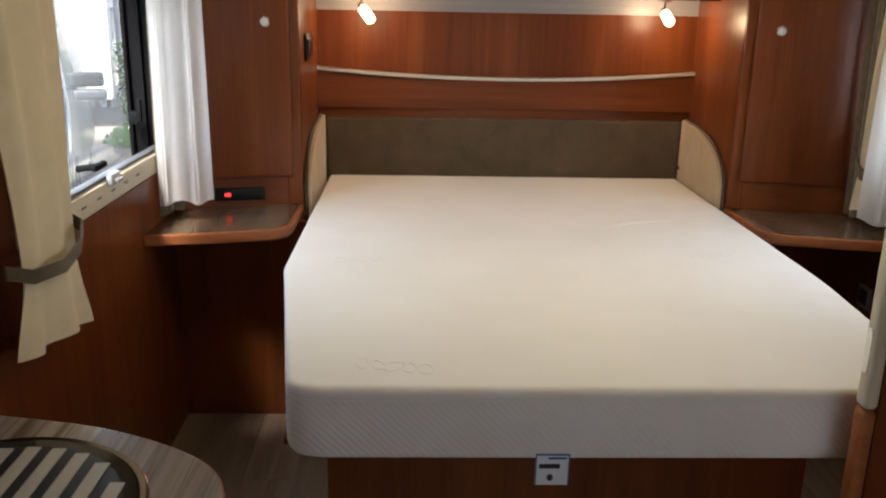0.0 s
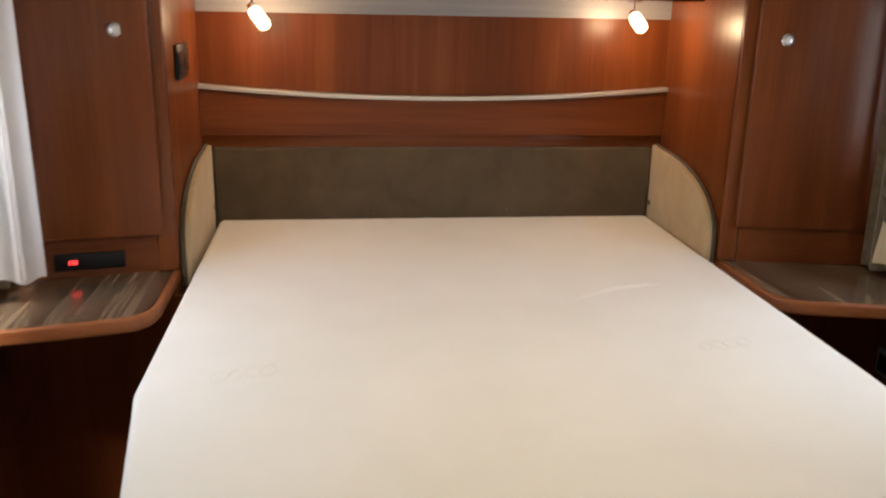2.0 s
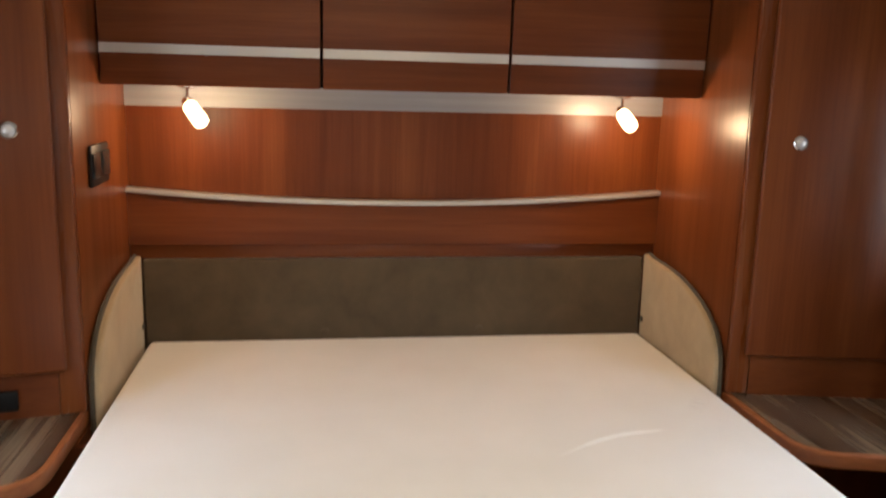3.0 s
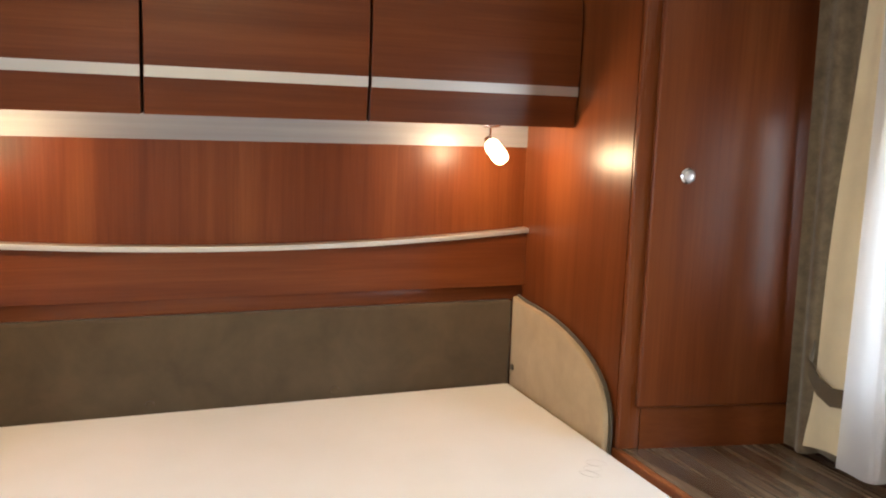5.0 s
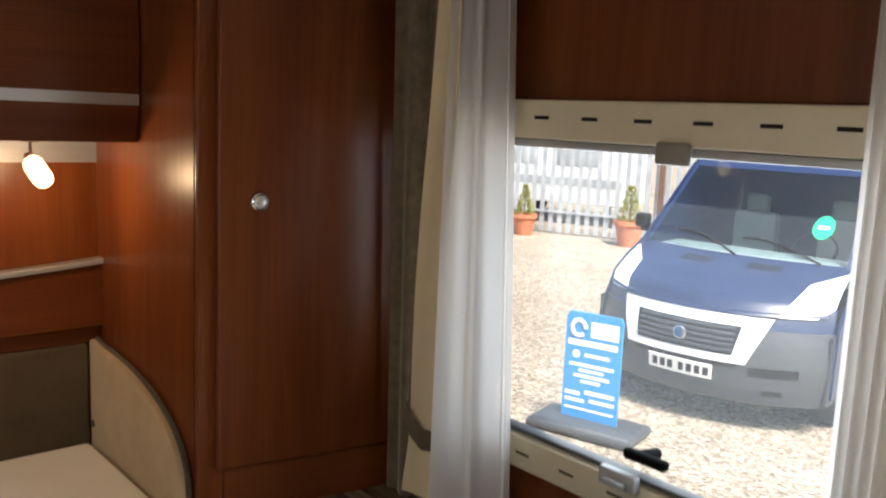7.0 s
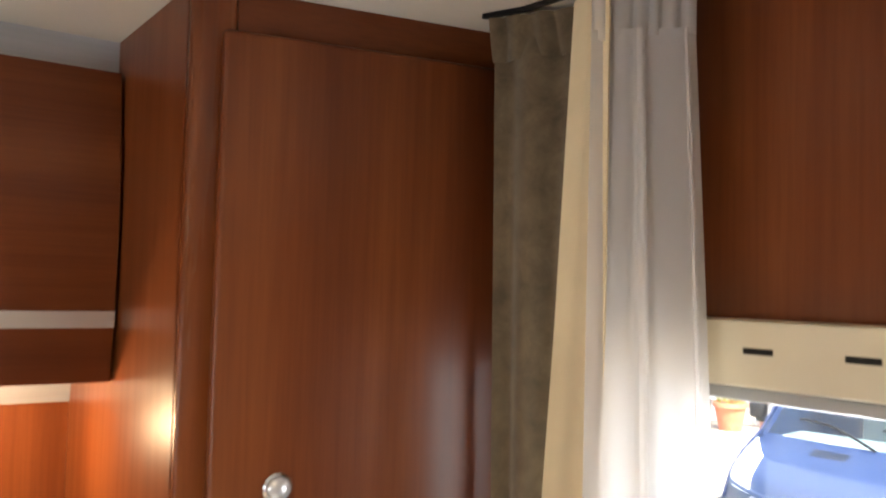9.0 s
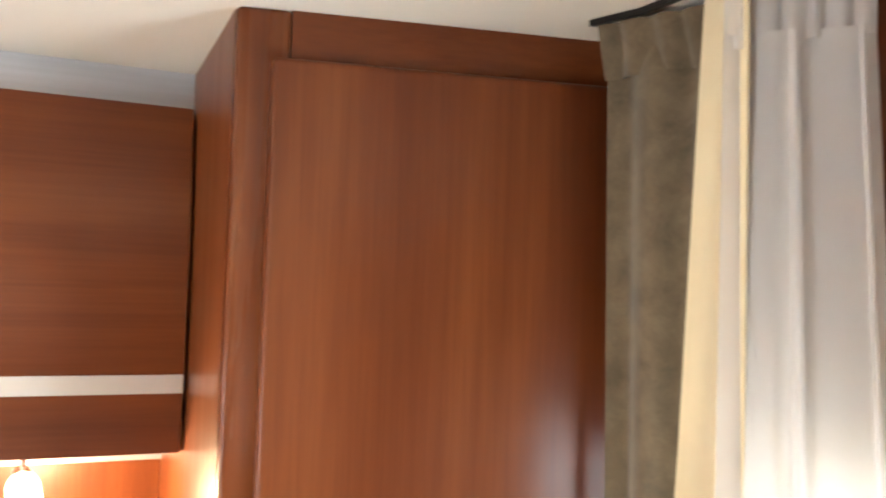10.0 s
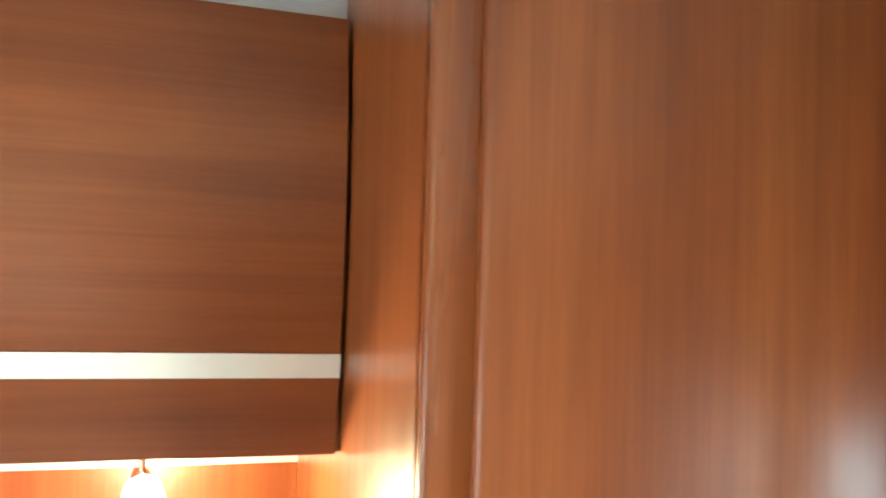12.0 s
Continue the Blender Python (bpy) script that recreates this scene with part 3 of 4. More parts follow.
# ---- windows with frames, catches and glass ----
def window(s, num):
    def bx(a, b, *r, **k):
        lo, hi = sorted((s * a, s * b))
        return boxed(lo, hi, *r, **k)
    w = thing("window_%d" % num, (s * WX, 1.84, 1.0), "caravan window with cream blind cassettes and a black rubber seal", "window", kind="structure")
    WY1 = END[s]
    y0, y1 = WY0 - 0.05, WY1 + 0.03
    lowr = part("lower_cassette", bx(1.152, WX, y0, y1, 0.902, 0.962, r=0.005), M_PVC, w)
    upr = part("upper_cassette", bx(1.150, WX, y0, y1, 1.492, 1.558, r=0.006), M_PVC, w)
    for yy in (y0, y1 - 0.028):
        part("side_rail", bx(1.158, WX, yy, yy + 0.028, 0.963, 1.491, r=0.004), M_PVC if yy == y0 else M_RUBBER, w)
    part("sill_rail", bx(1.160, 1.186, WY0, WY1, 0.9655, 0.974, r=0.003), M_SILL, w, "grey metal sill rail")
    part("sill_seal", bx(1.2005, WX + 0.048, WY0 + 0.012, WY1 - 0.012, WZ0 + 0.0003, WZ0 + 0.003), M_RUBBER, w, smooth=False)
    part("blind_bar", bx(1.160, WX, WY0, WY1, 1.478, 1.491, r=0.003), M_CLIP, w, "grey blind bar")
    for i in range(8):
        yy = 2.053 - 0.1025 * i
        if yy > y0 + 0.03:
            part("vent_slot", bx(1.1493, 1.152, yy - 0.016, yy + 0.016, 1.525, 1.531), M_GAP, upr)
            part("vent_slot", bx(1.1513, 1.154, yy - 0.016, yy + 0.016, 0.930, 0.935), M_PIPING, lowr)
    part("glass", bx(WX + 0.050, WX + 0.054, WY0 - 0.06, WY1 + 0.06, WZ0 - 0.05, WZ1 + 0.05), M_GLASS, w).visible_shadow = False
    for a in ((WY0 - 0.01, WY0 + 0.035, WZ0, WZ1), (WY1 - 0.030, WY1 + 0.01, WZ0, WZ1), (WY0 + 0.035, WY1 - 0.030, WZ1 - 0.014, WZ1)):
        part("rubber_seal", bx(WX + 0.037, WX + 0.049, *a, r=0.003), M_RUBBER, w)
    for a in ((WY1 - 0.012, WY1 - 0.0005, WZ0 + 0.012, WZ1 - 0.0005), (WY0 + 0.0005, WY0 + 0.012, WZ0 + 0.012, WZ1 - 0.0005)):
        part("reveal_seal", bx(WX - 0.001, WX + 0.036, *a), M_RUBBER, w)
    # sill catch and handles
    c = part("catch", bx(1.135, 1.152, 1.80, 1.872, 0.952, 0.982, r=0.005), M_CLIP, w, "clear grey catch")
    part("catch_finger", bx(1.125, 1.136, 1.815, 1.857, 0.958, 0.968, r=0.003), M_CLIP, c)
    part("upper_catch", bx(1.138, 1.151, 1.757, 1.817, 1.466, 1.50, r=0.008, seg=3), M_CATCH, w, "grey catch")
    bm = bmesh.new()
    rod(bm, (s * (WX + 0.035), 1.83, 0.99), (s * 1.172, 1.83, 1.0), 0.009)
    box(bm, *sorted((s * 1.158, s * 1.176)), 1.765, 1.845, 0.996, 1.013, r=0.006, seg=3)
    part("handle", bm, M_RUBBER, w, "black window handle")
    bm = boxed(*sorted((s * 1.205, s * 1.236)), WY1 - 0.07, WY1 - 0.04, 1.045, 1.085, r=0.005)
    box(bm, *sorted((s * 1.196, s * 1.208)), WY1 - 0.068, WY1 - 0.05, 1.05, 1.125, r=0.005)
    part("handle", bm, M_RUBBER, w, "black window handle")
    return w


window(-1, 1)
window(1, 2)


# ---- curtains ----
def drape(s, top, bottom, z0, z1, amp, folds, waist=None, seed=0, thick=0.0015, hem=0.0, ph=0.0, flare=0.75, droop=0.0):
    """A hanging cloth with upright folds between two plan points, given at the top and at the bottom; waist: (z, points)."""
    rnd = random.Random(seed)
    nu, nv = folds * 16, 44
    wob = [rnd.uniform(-0.5, 0.5) for _ in range(folds + 2)]
    drift = [rnd.uniform(-0.35, 0.35) for _ in range(folds + 2)]
    bm = bmesh.new()
    grid = []
    for j in range(nv + 1):
        v = j / nv
        z = z1 + (z0 - z1) * v
        a = Vector(top[0]).lerp(Vector(bottom[0]), v)
        b = Vector(top[1]).lerp(Vector(bottom[1]), v)
        k = 1.0
        if waist:
            wz, wa, wb = waist
            t = max(0.0, 1 - abs(z - wz) / (0.62 if z > wz else 0.17))
            t = t * t * (3 - 2 * t)
            a, b = a.lerp(Vector(wa), t), b.lerp(Vector(wb), t)
            k = 1 - 0.45 * t
        along = (b - a).normalized()
        side = Vector((-along.y, along.x))
        row = []
        for i in range(nu + 1):
            u = i / nu
            f = u * folds
            i0 = min(int(f), folds)
            w = wob[i0] * (1 - f % 1) + wob[i0 + 1] * (f % 1)
            dr = drift[i0] * (1 - f % 1) + drift[i0 + 1] * (f % 1)
            ang = 2 * math.pi * (f + 0.35 * w + dr * 0.6 * math.sin(2.2 * v + seed)) + ph
            off = amp * k * (math.sin(ang) + 0.2 * math.sin(1.7 * ang + seed)) * (flare + (1 - flare) * v) * (1 + 0.5 * w)
            p = a.lerp(b, u) + side * off + along * (0.3 * amp * math.cos(ang) * (0.2 if i in (0, nu) else 1))
            zz = z + (hem * math.sin(ang * 0.5 + seed) if j == nv else 0) - droop * (1 - u) * max(0.0, v - 0.75) * 4
            row.append(bm.verts.new((s * p.x, p.y, zz)))
        grid.append(row)
    for p, q in zip(grid, grid[1:]):
        for i in range(nu):
            bm.faces.new((p[i], p[i + 1], q[i + 1], q[i]))
    bm.normal_update()
    back = [[bm.verts.new(v.co - v.normal * thick) for v in row] for row in grid]
    for p, q in zip(back, back[1:]):
        for i in range(nu):
            bm.faces.new((p[i + 1], p[i], q[i], q[i + 1]))
    rim = grid[0] + [r[-1] for r in grid[1:]] + grid[-1][-2::-1] + [r[0] for r in grid[-2:0:-1]]
    rimb = back[0] + [r[-1] for r in back[1:]] + back[-1][-2::-1] + [r[0] for r in back[-2:0:-1]]
    for i in range(len(rim)):
        j = (i + 1) % len(rim)
        bm.faces.new((rim[j], rim[i], rimb[i], rimb[j]))
    bmesh.ops.recalc_face_normals(bm, faces=bm.faces)
    return bm


def band(s, pts, h, t=0.004):
    return ribbon([(s * x, y, z) for x, y, z in pts], [(0, 0, -h), (s * -t, 0, -h), (s * -t, 0, h), (0, 0, h)])


def curtain_set(s):
    G = "curtains at the bed windows"
    L = s < 0
    t = thing("taupe_curtain", (s * 1.10, 2.3, 0.76), "taupe velvet curtain hanging beside the cupboard", "curtain", G)
    part("cloth", drape(s, ((1.076, 2.373), (1.138, 2.235)), ((1.102, 2.378), (1.140, 2.225)), 0.765, 1.895, 0.0095, 2, seed=3, thick=0.003, ph=0.5, hem=0.006), M_TAUPE, t)
    part("gathered_heading", drape(s, ((1.056, 2.358), (1.12, 2.235)), ((1.076, 2.373), (1.138, 2.235)), 1.86, 1.908, 0.0045, 4, seed=4, thick=0.003), M_TAUPE, t)
    c = thing("cream_curtain", (s * 1.08, 2.18, 0.75), "cream cotton curtain gathered by a tie-back", "curtain", G)
    d = 0.095 if L else 0.0
    part("cloth", drape(s, ((1.080, 2.234 + d), (1.06, 2.165 + d)), ((1.075, 2.30 + d * 0.6), (1.06, 2.165 + d)), 0.80, 1.90, 0.003, 1, waist=(0.95, (1.08, 2.285 + d * 0.6), (1.058, 2.175 + d)), seed=5, thick=0.002, hem=0.012), M_CREAM, c)
    part("tie_back", band(s, [(1.10, 2.315 + d * 0.6, 1.0), (1.078, 2.302 + d * 0.6, 0.965), (1.066, 2.262 + d, 0.937), (1.055, 2.215 + d, 0.928), (1.058, 2.190 + d, 0.932)], 0.019), M_SUEDE, c, "dark tie-back band")
    v = thing("voile_curtain", (s * 1.08, 2.12, 0.75), "white voile curtain hanging in narrow folds", "curtain", G)
    vt = ((0.985, 2.225), (1.13, 2.20)) if L else ((1.05, 2.182), (1.125, 2.110))
    vb = ((0.982, 2.235), (1.14, 2.20)) if L else ((1.035, 2.170), (1.125, 2.050))
    part("cloth", drape(s, vt, vb, 0.812 if L else 0.793, 1.85, 0.0046 if L else 0.0034, 3 if L else 2, seed=21, thick=0.0006, hem=0.008), M_SHEER, v)
    part("gathered_heading", drape(s, vt, vt, 1.842, 1.908, 0.0022, 6, seed=2, thick=0.0006, hem=0.004), M_SHEER, v)
    at = lambda pair, u, o: (pair[0][0] + (pair[1][0] - pair[0][0]) * u - 0.70 * o, pair[0][1] + (pair[1][1] - pair[0][1]) * u - 0.70 * o)
    for u0, u1 in ((0.40, 0.50), (0.88, 0.91)) if not L else ((0.30, 0.36), (0.88, 0.93)):
        part("pleat", drape(s, (at(vt, u0, 0.008), at(vt, u1, 0.009)), (at(vb, u0 - 0.015, 0.009), at(vb, u1 + 0.03, 0.010)), 0.815 if L else 0.797, 1.849, 0.0012, 1, seed=3, thick=0.0006), M_SHEER, v)
    n = thing("cream_curtain", (s * 1.08, 1.25, 0.75), "cream cotton curtain gathered by a tie-back", "curtain", G)
    part("cloth", drape(s, ((1.10, 1.435), (1.07, 1.08)), ((1.078, 1.445), (1.06, 1.06)), 0.785, 1.90, 0.011, 2, waist=(0.93, (1.085, 1.405), (1.06, 1.12)), seed=11, thick=0.002, hem=0.0, droop=0.064), M_CREAM, n)
    part("tie_back", band(s, [(1.10, 1.42, 0.965), (1.070, 1.413, 0.95), (1.054, 1.35, 0.922), (1.042, 1.24, 0.915), (1.05, 1.12, 0.93), (1.08, 1.08, 0.95)], 0.014), M_SUEDE, n, "dark tie-back band")
    if s > 0:
        q = thing("voile_curtain", (s * 1.08, 1.42, 0.75), "white voile curtain hanging in narrow folds", "curtain", G)
        part("cloth", drape(s, ((1.115, 1.502), (0.99, 1.37)), ((1.11, 1.49), (0.985, 1.38)), 0.762, 1.90, 0.012, 5, seed=18, thick=0.0008, hem=0.008), M_SHEER, q)
    r = thing("curtain_rail", (s * 1.1, 1.8, 1.9), "dark curtain rail fixed to the ceiling", "curtain rail")
    part("track", ribbon([(s * 1.085, 1.1, 1.9065), (s * 1.078, 2.18, 1.9065), (s * 1.070, 2.31, 1.9075), (s * 1.050, 2.362, 1.9075)], [(-0.003, 0, -0.001), (0.003, 0, -0.001), (0.003, 0, 0.005), (-0.003, 0, 0.005)]), M_BLACK, r)


curtain_set(-1)
curtain_set(1)


# ---- reading lamps ----
for lx, way in ((-0.555, (0.042, -0.03, -0.055)), (0.56, (0.012, -0.070, -0.046))):
    L = thing("reading_lamp", (lx, 2.845, 1.4), "small lit reading lamp with an opal glass bulb", "reading lamp", "reading lamps over the bed")
    part("plate", moved(lathe([(0.024, 0), (0.024, -0.004), (0.012, -0.007)], 20), Matrix.Translation((lx, 2.845, 1.4465))), M_CHROME, L, "chrome ceiling plate")
    part("stem", rod(bmesh.new(), (lx, 2.845, 1.44), (lx, 2.845, 1.404), 0.0035, n=8), M_CHROME, L)
    part("socket", moved(lathe([(0.010, 0.012), (0.0125, 0.004), (0.0125, -0.004)], 16), Matrix.Translation((lx, 2.845, 1.405)) @ Vector(way).to_track_quat('-Z', 'Y').to_matrix().to_4x4()), M_CHROME, L)
    prof = [(0.011, 0.0), (0.0165, -0.006), (0.019, -0.014), (0.0195, -0.056), (0.017, -0.067), (0.009, -0.073)]
    m = Matrix.Translation((lx, 2.845, 1.404)) @ Vector(way).to_track_quat('-Z', 'Y').to_matrix().to_4x4()
    b = part("bulb", moved(lathe(prof, 24), m), M_BULB, L, "glowing opal bulb")
    b.visible_shadow = False

# ---- small fittings ----
clk = thing("control_panel", (-0.94, 2.44, 0.79), "black control panel with a red digital display", "control panel")
part("housing", turned_front(boxed(0.129, 0.296, -0.010, 0.0014, 0.769, 0.8135, r=0.005, seg=3), -1), M_BLACK, clk)
for u in (0.2445, 0.2515, 0.2585):
    part("digit_bar", turned_front(boxed(u - 0.0022, u + 0.0022, -0.0108, -0.0098, 0.785, 0.796), -1), M_LED, clk, smooth=False)
sk = thing("switch_plate", (-0.735, 2.68, 1.27), "dark twin switch plate on the cupboard side", "switch")
part("plate", boxed(-0.7352, -0.726, 2.605, 2.755, 1.222, 1.314, r=0.004), M_BLACK, sk)
for yy in (2.64, 2.72):
    part("rocker", boxed(-0.727, -0.722, yy - 0.03, yy + 0.03, 1.24, 1.297, r=0.003), material("smoked_plastic", (0.02, 0.018, 0.017), 0.25), sk)
so = thing("wall_socket", (1.19, 2.33, 0.48), "grey mains socket on the wall under the shelf", "socket")
part("plate", boxed(1.190, WX, 2.29, 2.37, 0.44, 0.52, r=0.004), M_CLIP, so)
part("insert", boxed(1.187, 1.191, 2.305, 2.355, 0.455, 0.505, r=0.001), M_BLACK, so)

# ---- kitchen end and partition ----
kt = thing("kitchen_unit", (-0.9, -0.4, 0), "cherry wood kitchen unit with a striped worktop end", "kitchen unit")
KP = [(-WX, 0.69), (-1.0, 0.662), (-0.889, 0.643), (-0.771, 0.619), (-0.70, 0.592), (-0.640, 0.560), (-0.590, 0.522), (-0.562, 0.470), (-0.553, 0.40), (-0.553, -1.5), (-WX, -1.5)]
for _ in range(2):
    KP = [KP[0]] + [tuple(a + (b - a) * k for a, b in zip(p, q)) for p, q in zip(KP[:-2], KP[1:-1]) for k in (0.25, 0.75)] + [(-0.553, -1.5), KP[-1]]
part("carcass", prism([(x + (0.03 if -1.1 < x else 0) * -1, y - 0.03) for x, y in KP], 0, 0.866), M_WOOD_V, kt)
wt = thing("worktop", (-0.9, -0.4, 0.866), "striped grey-brown worktop with a rounded end, lightened for reflected light", "worktop")
part("top", prism(KP, 0.868, 0.899), M_ZEBRA_SHEEN, wt)
part("edging", prism([(x + (0.002 if x > -1.1 else 0), y + (0.002 if y > 0.4 else 0)) for x, y in KP], 0.866, 0.897, 0.0), M_EDGE, wt, "reddish wooden edge")
hob = thing("hob", (-0.86, 0.33, 0.9), "round inset hob plate with pale parallel bars and a steel rim", "hob")
HC, HR = (-0.803, 0.4075), 0.164
ringm = Matrix.Translation((*HC, 0.899))
part("rim", moved(lathe([(HR + 0.006, 0), (HR + 0.006, 0.003), (HR + 0.002, 0.007), (HR - 0.004, 0.006), (HR - 0.006, 0.0005)], 72), ringm), material("dark_polished_steel", (0.34, 0.345, 0.36), 0.1, 1.0), hob, "polished steel rim")
part("pan", moved(lathe([(HR - 0.006, 0.0065), (HR - 0.006, 0.0075)], 72), ringm), material("smoked_glass_lid", (0.035, 0.036, 0.033), 0.05), hob, "smoked glass lid")
part("pan", moved(lathe([(0.0, 0.0072), (HR - 0.022, 0.0076), (HR - 0.022, 0.0080), (0.0, 0.0082)], 72), ringm), M_BLACK, hob, "black printed field")
bar_mat = material("pale_grey_enamel", (0.56, 0.56, 0.53), 0.25)
ang = radians(90)
ux, uy = math.cos(ang), math.sin(ang)
for i in range(-4, 5):
    o = i * 0.031
    h = math.sqrt(max(0, (HR - 0.026) ** 2 - o * o))
    if h > 0.03:
        bm = boxed(-h, h, -0.0085, 0.0085, 0, 0.0016, r=0.0007)
        part("bar", moved(bm, Matrix.Translation((HC[0] - uy * o, HC[1] + ux * o, 0.9071)) @ Matrix.Rotation(ang, 4, 'Z')), bar_mat, hob, smooth=False)
pt = thing("partition", (0.8, 0.9, 0), "wooden partition panel with a rounded edge, coloured pale where daylight falls", "partition", kind="structure")
part("panel", boxed(0.4365, WX, 0.905, 0.935, 0, ZC), M_WOOD_V, pt, smooth=False)
# Edge is split in two: the upper part's pale colour paints daylight on it.
part("edge_post", boxed(0.410, 0.436, 0.902, 0.938, 0, 0.775, r=0.010, seg=4), M_EDGE, pt)
part("edge_post", boxed(0.410, 0.436, 0.902, 0.938, 0.776, ZC, r=0.010, seg=4), M_PVC, pt, "upper edge coloured pale for the daylight on it")
part("strike_plate", boxed(0.4085, 0.4115, 0.913, 0.927, 0.84, 0.92, r=0.001), M_CHROME, pt, "metal strike plate")

# stitched motifs and a long crease on the mattress
def motif(m, n=3, seed=0):
    """Thin knitted loops, drawn on the cover at the pose m."""
    r = random.Random(seed)
    mt = thing("stitched_motif", m.translation, "faint looped motif knitted into the mattress cover", "motif", "knitted motifs")
    for i in range(n):
        a, b, t = r.uniform(0.011, 0.016), r.uniform(0.018, 0.025), r.uniform(-0.6, 0.6)
        pts = []
        for k in range(17):
            w = 2 * math.pi * k / 16
            x, y = a * math.cos(w), b * math.sin(w)
            pts.append(Vector((x * math.cos(t) - y * math.sin(t) + i * 0.031, x * math.sin(t) + y * math.cos(t) + r.uniform(-0.001, 0.001), 0)))
        part("loop", moved(tube(pts, 0.0006, 5), m), M_MATT_LINE, mt)
    return mt


def on_top(x, y, turn):
    return Matrix.Translation((x, y, 0.7572)) @ Matrix.Rotation(radians(turn), 4, 'Z')


motif(on_top(-0.45, 1.13, -12), 5, 1)
motif(on_top(-0.55, 1.80, 14), 4, 2)
motif(on_top(0.60, 2.37, 48), 3, 3)
motif(on_top(0.43, 1.87, 10), 4, 4)
motif(Matrix.Translation((0.05, 1.0193, 0.675)) @ Matrix.Rotation(radians(90), 4, 'X') @ Matrix.Rotation(radians(-18), 4, 'Z'), 3, 5)
cl = [(0.215 + 0.285 * u, 2.145 + 0.12 * math.sin(u * 1.62) ** 0.8 if u else 2.145) for u in [i / 20 for i in range(21)]]
bm = bmesh.new()
rows = []
for i, (x, y) in enumerate(cl):
    k = math.sin(math.pi * i / 20)
    rows.append([bm.verts.new((x + 0.3 * d, y + d, 0.7562 + k * 0.0058 * math.exp(-(d / 0.007) ** 2))) for d in (-0.02, -0.012, -0.007, -0.003, 0, 0.003, 0.007, 0.012, 0.02)])
for p, q in zip(rows, rows[1:]):
    for i in range(8):
        bm.faces.new((p[i], q[i], q[i + 1], p[i + 1]))
bmesh.ops.recalc_face_normals(bm, faces=bm.faces)
solo("cover_crease", bm, M_MATT, "raised crease in the white mattress cover", "crease")

# ---- outside: yard, fence, parked vehicles ----
GZ = -0.8
M_GRAVEL = material("pale_gravel", (0.42, 0.36, 0.28), 0.95)
gv = coords(M_GRAVEL, (1, 1, 1))
vor = add(M_GRAVEL, "ShaderNodeTexVoronoi", Scale=38.0)
link(M_GRAVEL, gv, vor.inputs["Vector"])
gc = ramp(M_GRAVEL, vor.outputs["Color"], [(0.1, (0.16, 0.125, 0.095)), (0.5, (0.33, 0.275, 0.21)), (0.9, (0.5, 0.44, 0.37))])
base(M_GRAVEL, mix(M_GRAVEL, gc, ramp(M_GRAVEL, noise_tex(M_GRAVEL, gv, 0.6, 5), [(0.3, (0.75, 0.72, 0.68)), (0.7, (1, 1, 1))]), 1.0, 'MULTIPLY'))
bump(M_GRAVEL, vor.outputs["Distance"], 0.8, 0.02)
solo("ground", boxed(-400, 400, -400, 400, GZ - 0.3, GZ), M_GRAVEL, "pale gravel yard stretching away outside", "ground", kind="structure", smooth=False)

M_STEEL = material("galvanised_steel", (0.45, 0.47, 0.5), 0.5, 0.5)
base(M_STEEL, ramp(M_STEEL, noise_tex(M_STEEL, coords(M_STEEL, (1, 1, 1), random_shift=True), 3.0), [(0.3, (0.36, 0.38, 0.41)), (0.7, (0.55, 0.57, 0.6))]))
M_RUST = material("brown_post", (0.12, 0.06, 0.04), 0.8)
M_TERRA = material("terracotta", (0.5, 0.17, 0.08), 0.85)
base(M_TERRA, ramp(M_TERRA, noise_tex(M_TERRA, coords(M_TERRA, (1, 1, 1)), 6.0), [(0.3, (0.4, 0.13, 0.06)), (0.7, (0.56, 0.2, 0.1))]))
M_LEAF = material("conifer_green", (0.12, 0.16, 0.03), 0.8)
base(M_LEAF, ramp(M_LEAF, noise_tex(M_LEAF, coords(M_LEAF, (1, 1, 1), random_shift=True), 12.0), [(0.3, (0.12, 0.16, 0.03)), (0.7, (0.42, 0.40, 0.08))]))


def fence(p, q, pitch=0.2, h=2.5, name="palisade_fence"):
    p, q = Vector((*p, GZ)), Vector((*q, GZ))
    d = (q - p).normalized()
    L = (q - p).length
    rot = Matrix.Rotation(math.atan2(d.y, d.x), 4, 'Z')
    f = thing(name, p, "grey steel palisade fence along the yard", "fence")
    f.rotation_euler = (0, 0, math.atan2(d.y, d.x))
    bm = slab([(-0.05, 0), (0.05, 0), (0.05, h - 0.12), (0.0, h), (-0.05, h - 0.12)], 'y', -0.008, 0.008)
    pale = finish(bm, "pale", M_STEEL, False)
    n = int(L / pitch)
    for i in range(n):
        o = new("pale", pale)
        o.parent = f
        o.location = (i * pitch, 0.03, 0.05)
    for z in (0.45, h - 0.55):
        o = new("rail", finish(boxed(0, L, -0.02, 0.02, z, z + 0.05), "rail", M_STEEL, False))
        o.parent = f
    i = 0.4
    while i < L:
        o = new("post", finish(boxed(i - 0.05, i + 0.05, -0.09, -0.02, 0, h - 0.1), "post", M_RUST, False))
        o.parent = f
        i += 3.45
    return f


fence((11.6, 17.6), (15.2, 8.4))
fence((-9.0, 16.5), (3.0, 18.5))


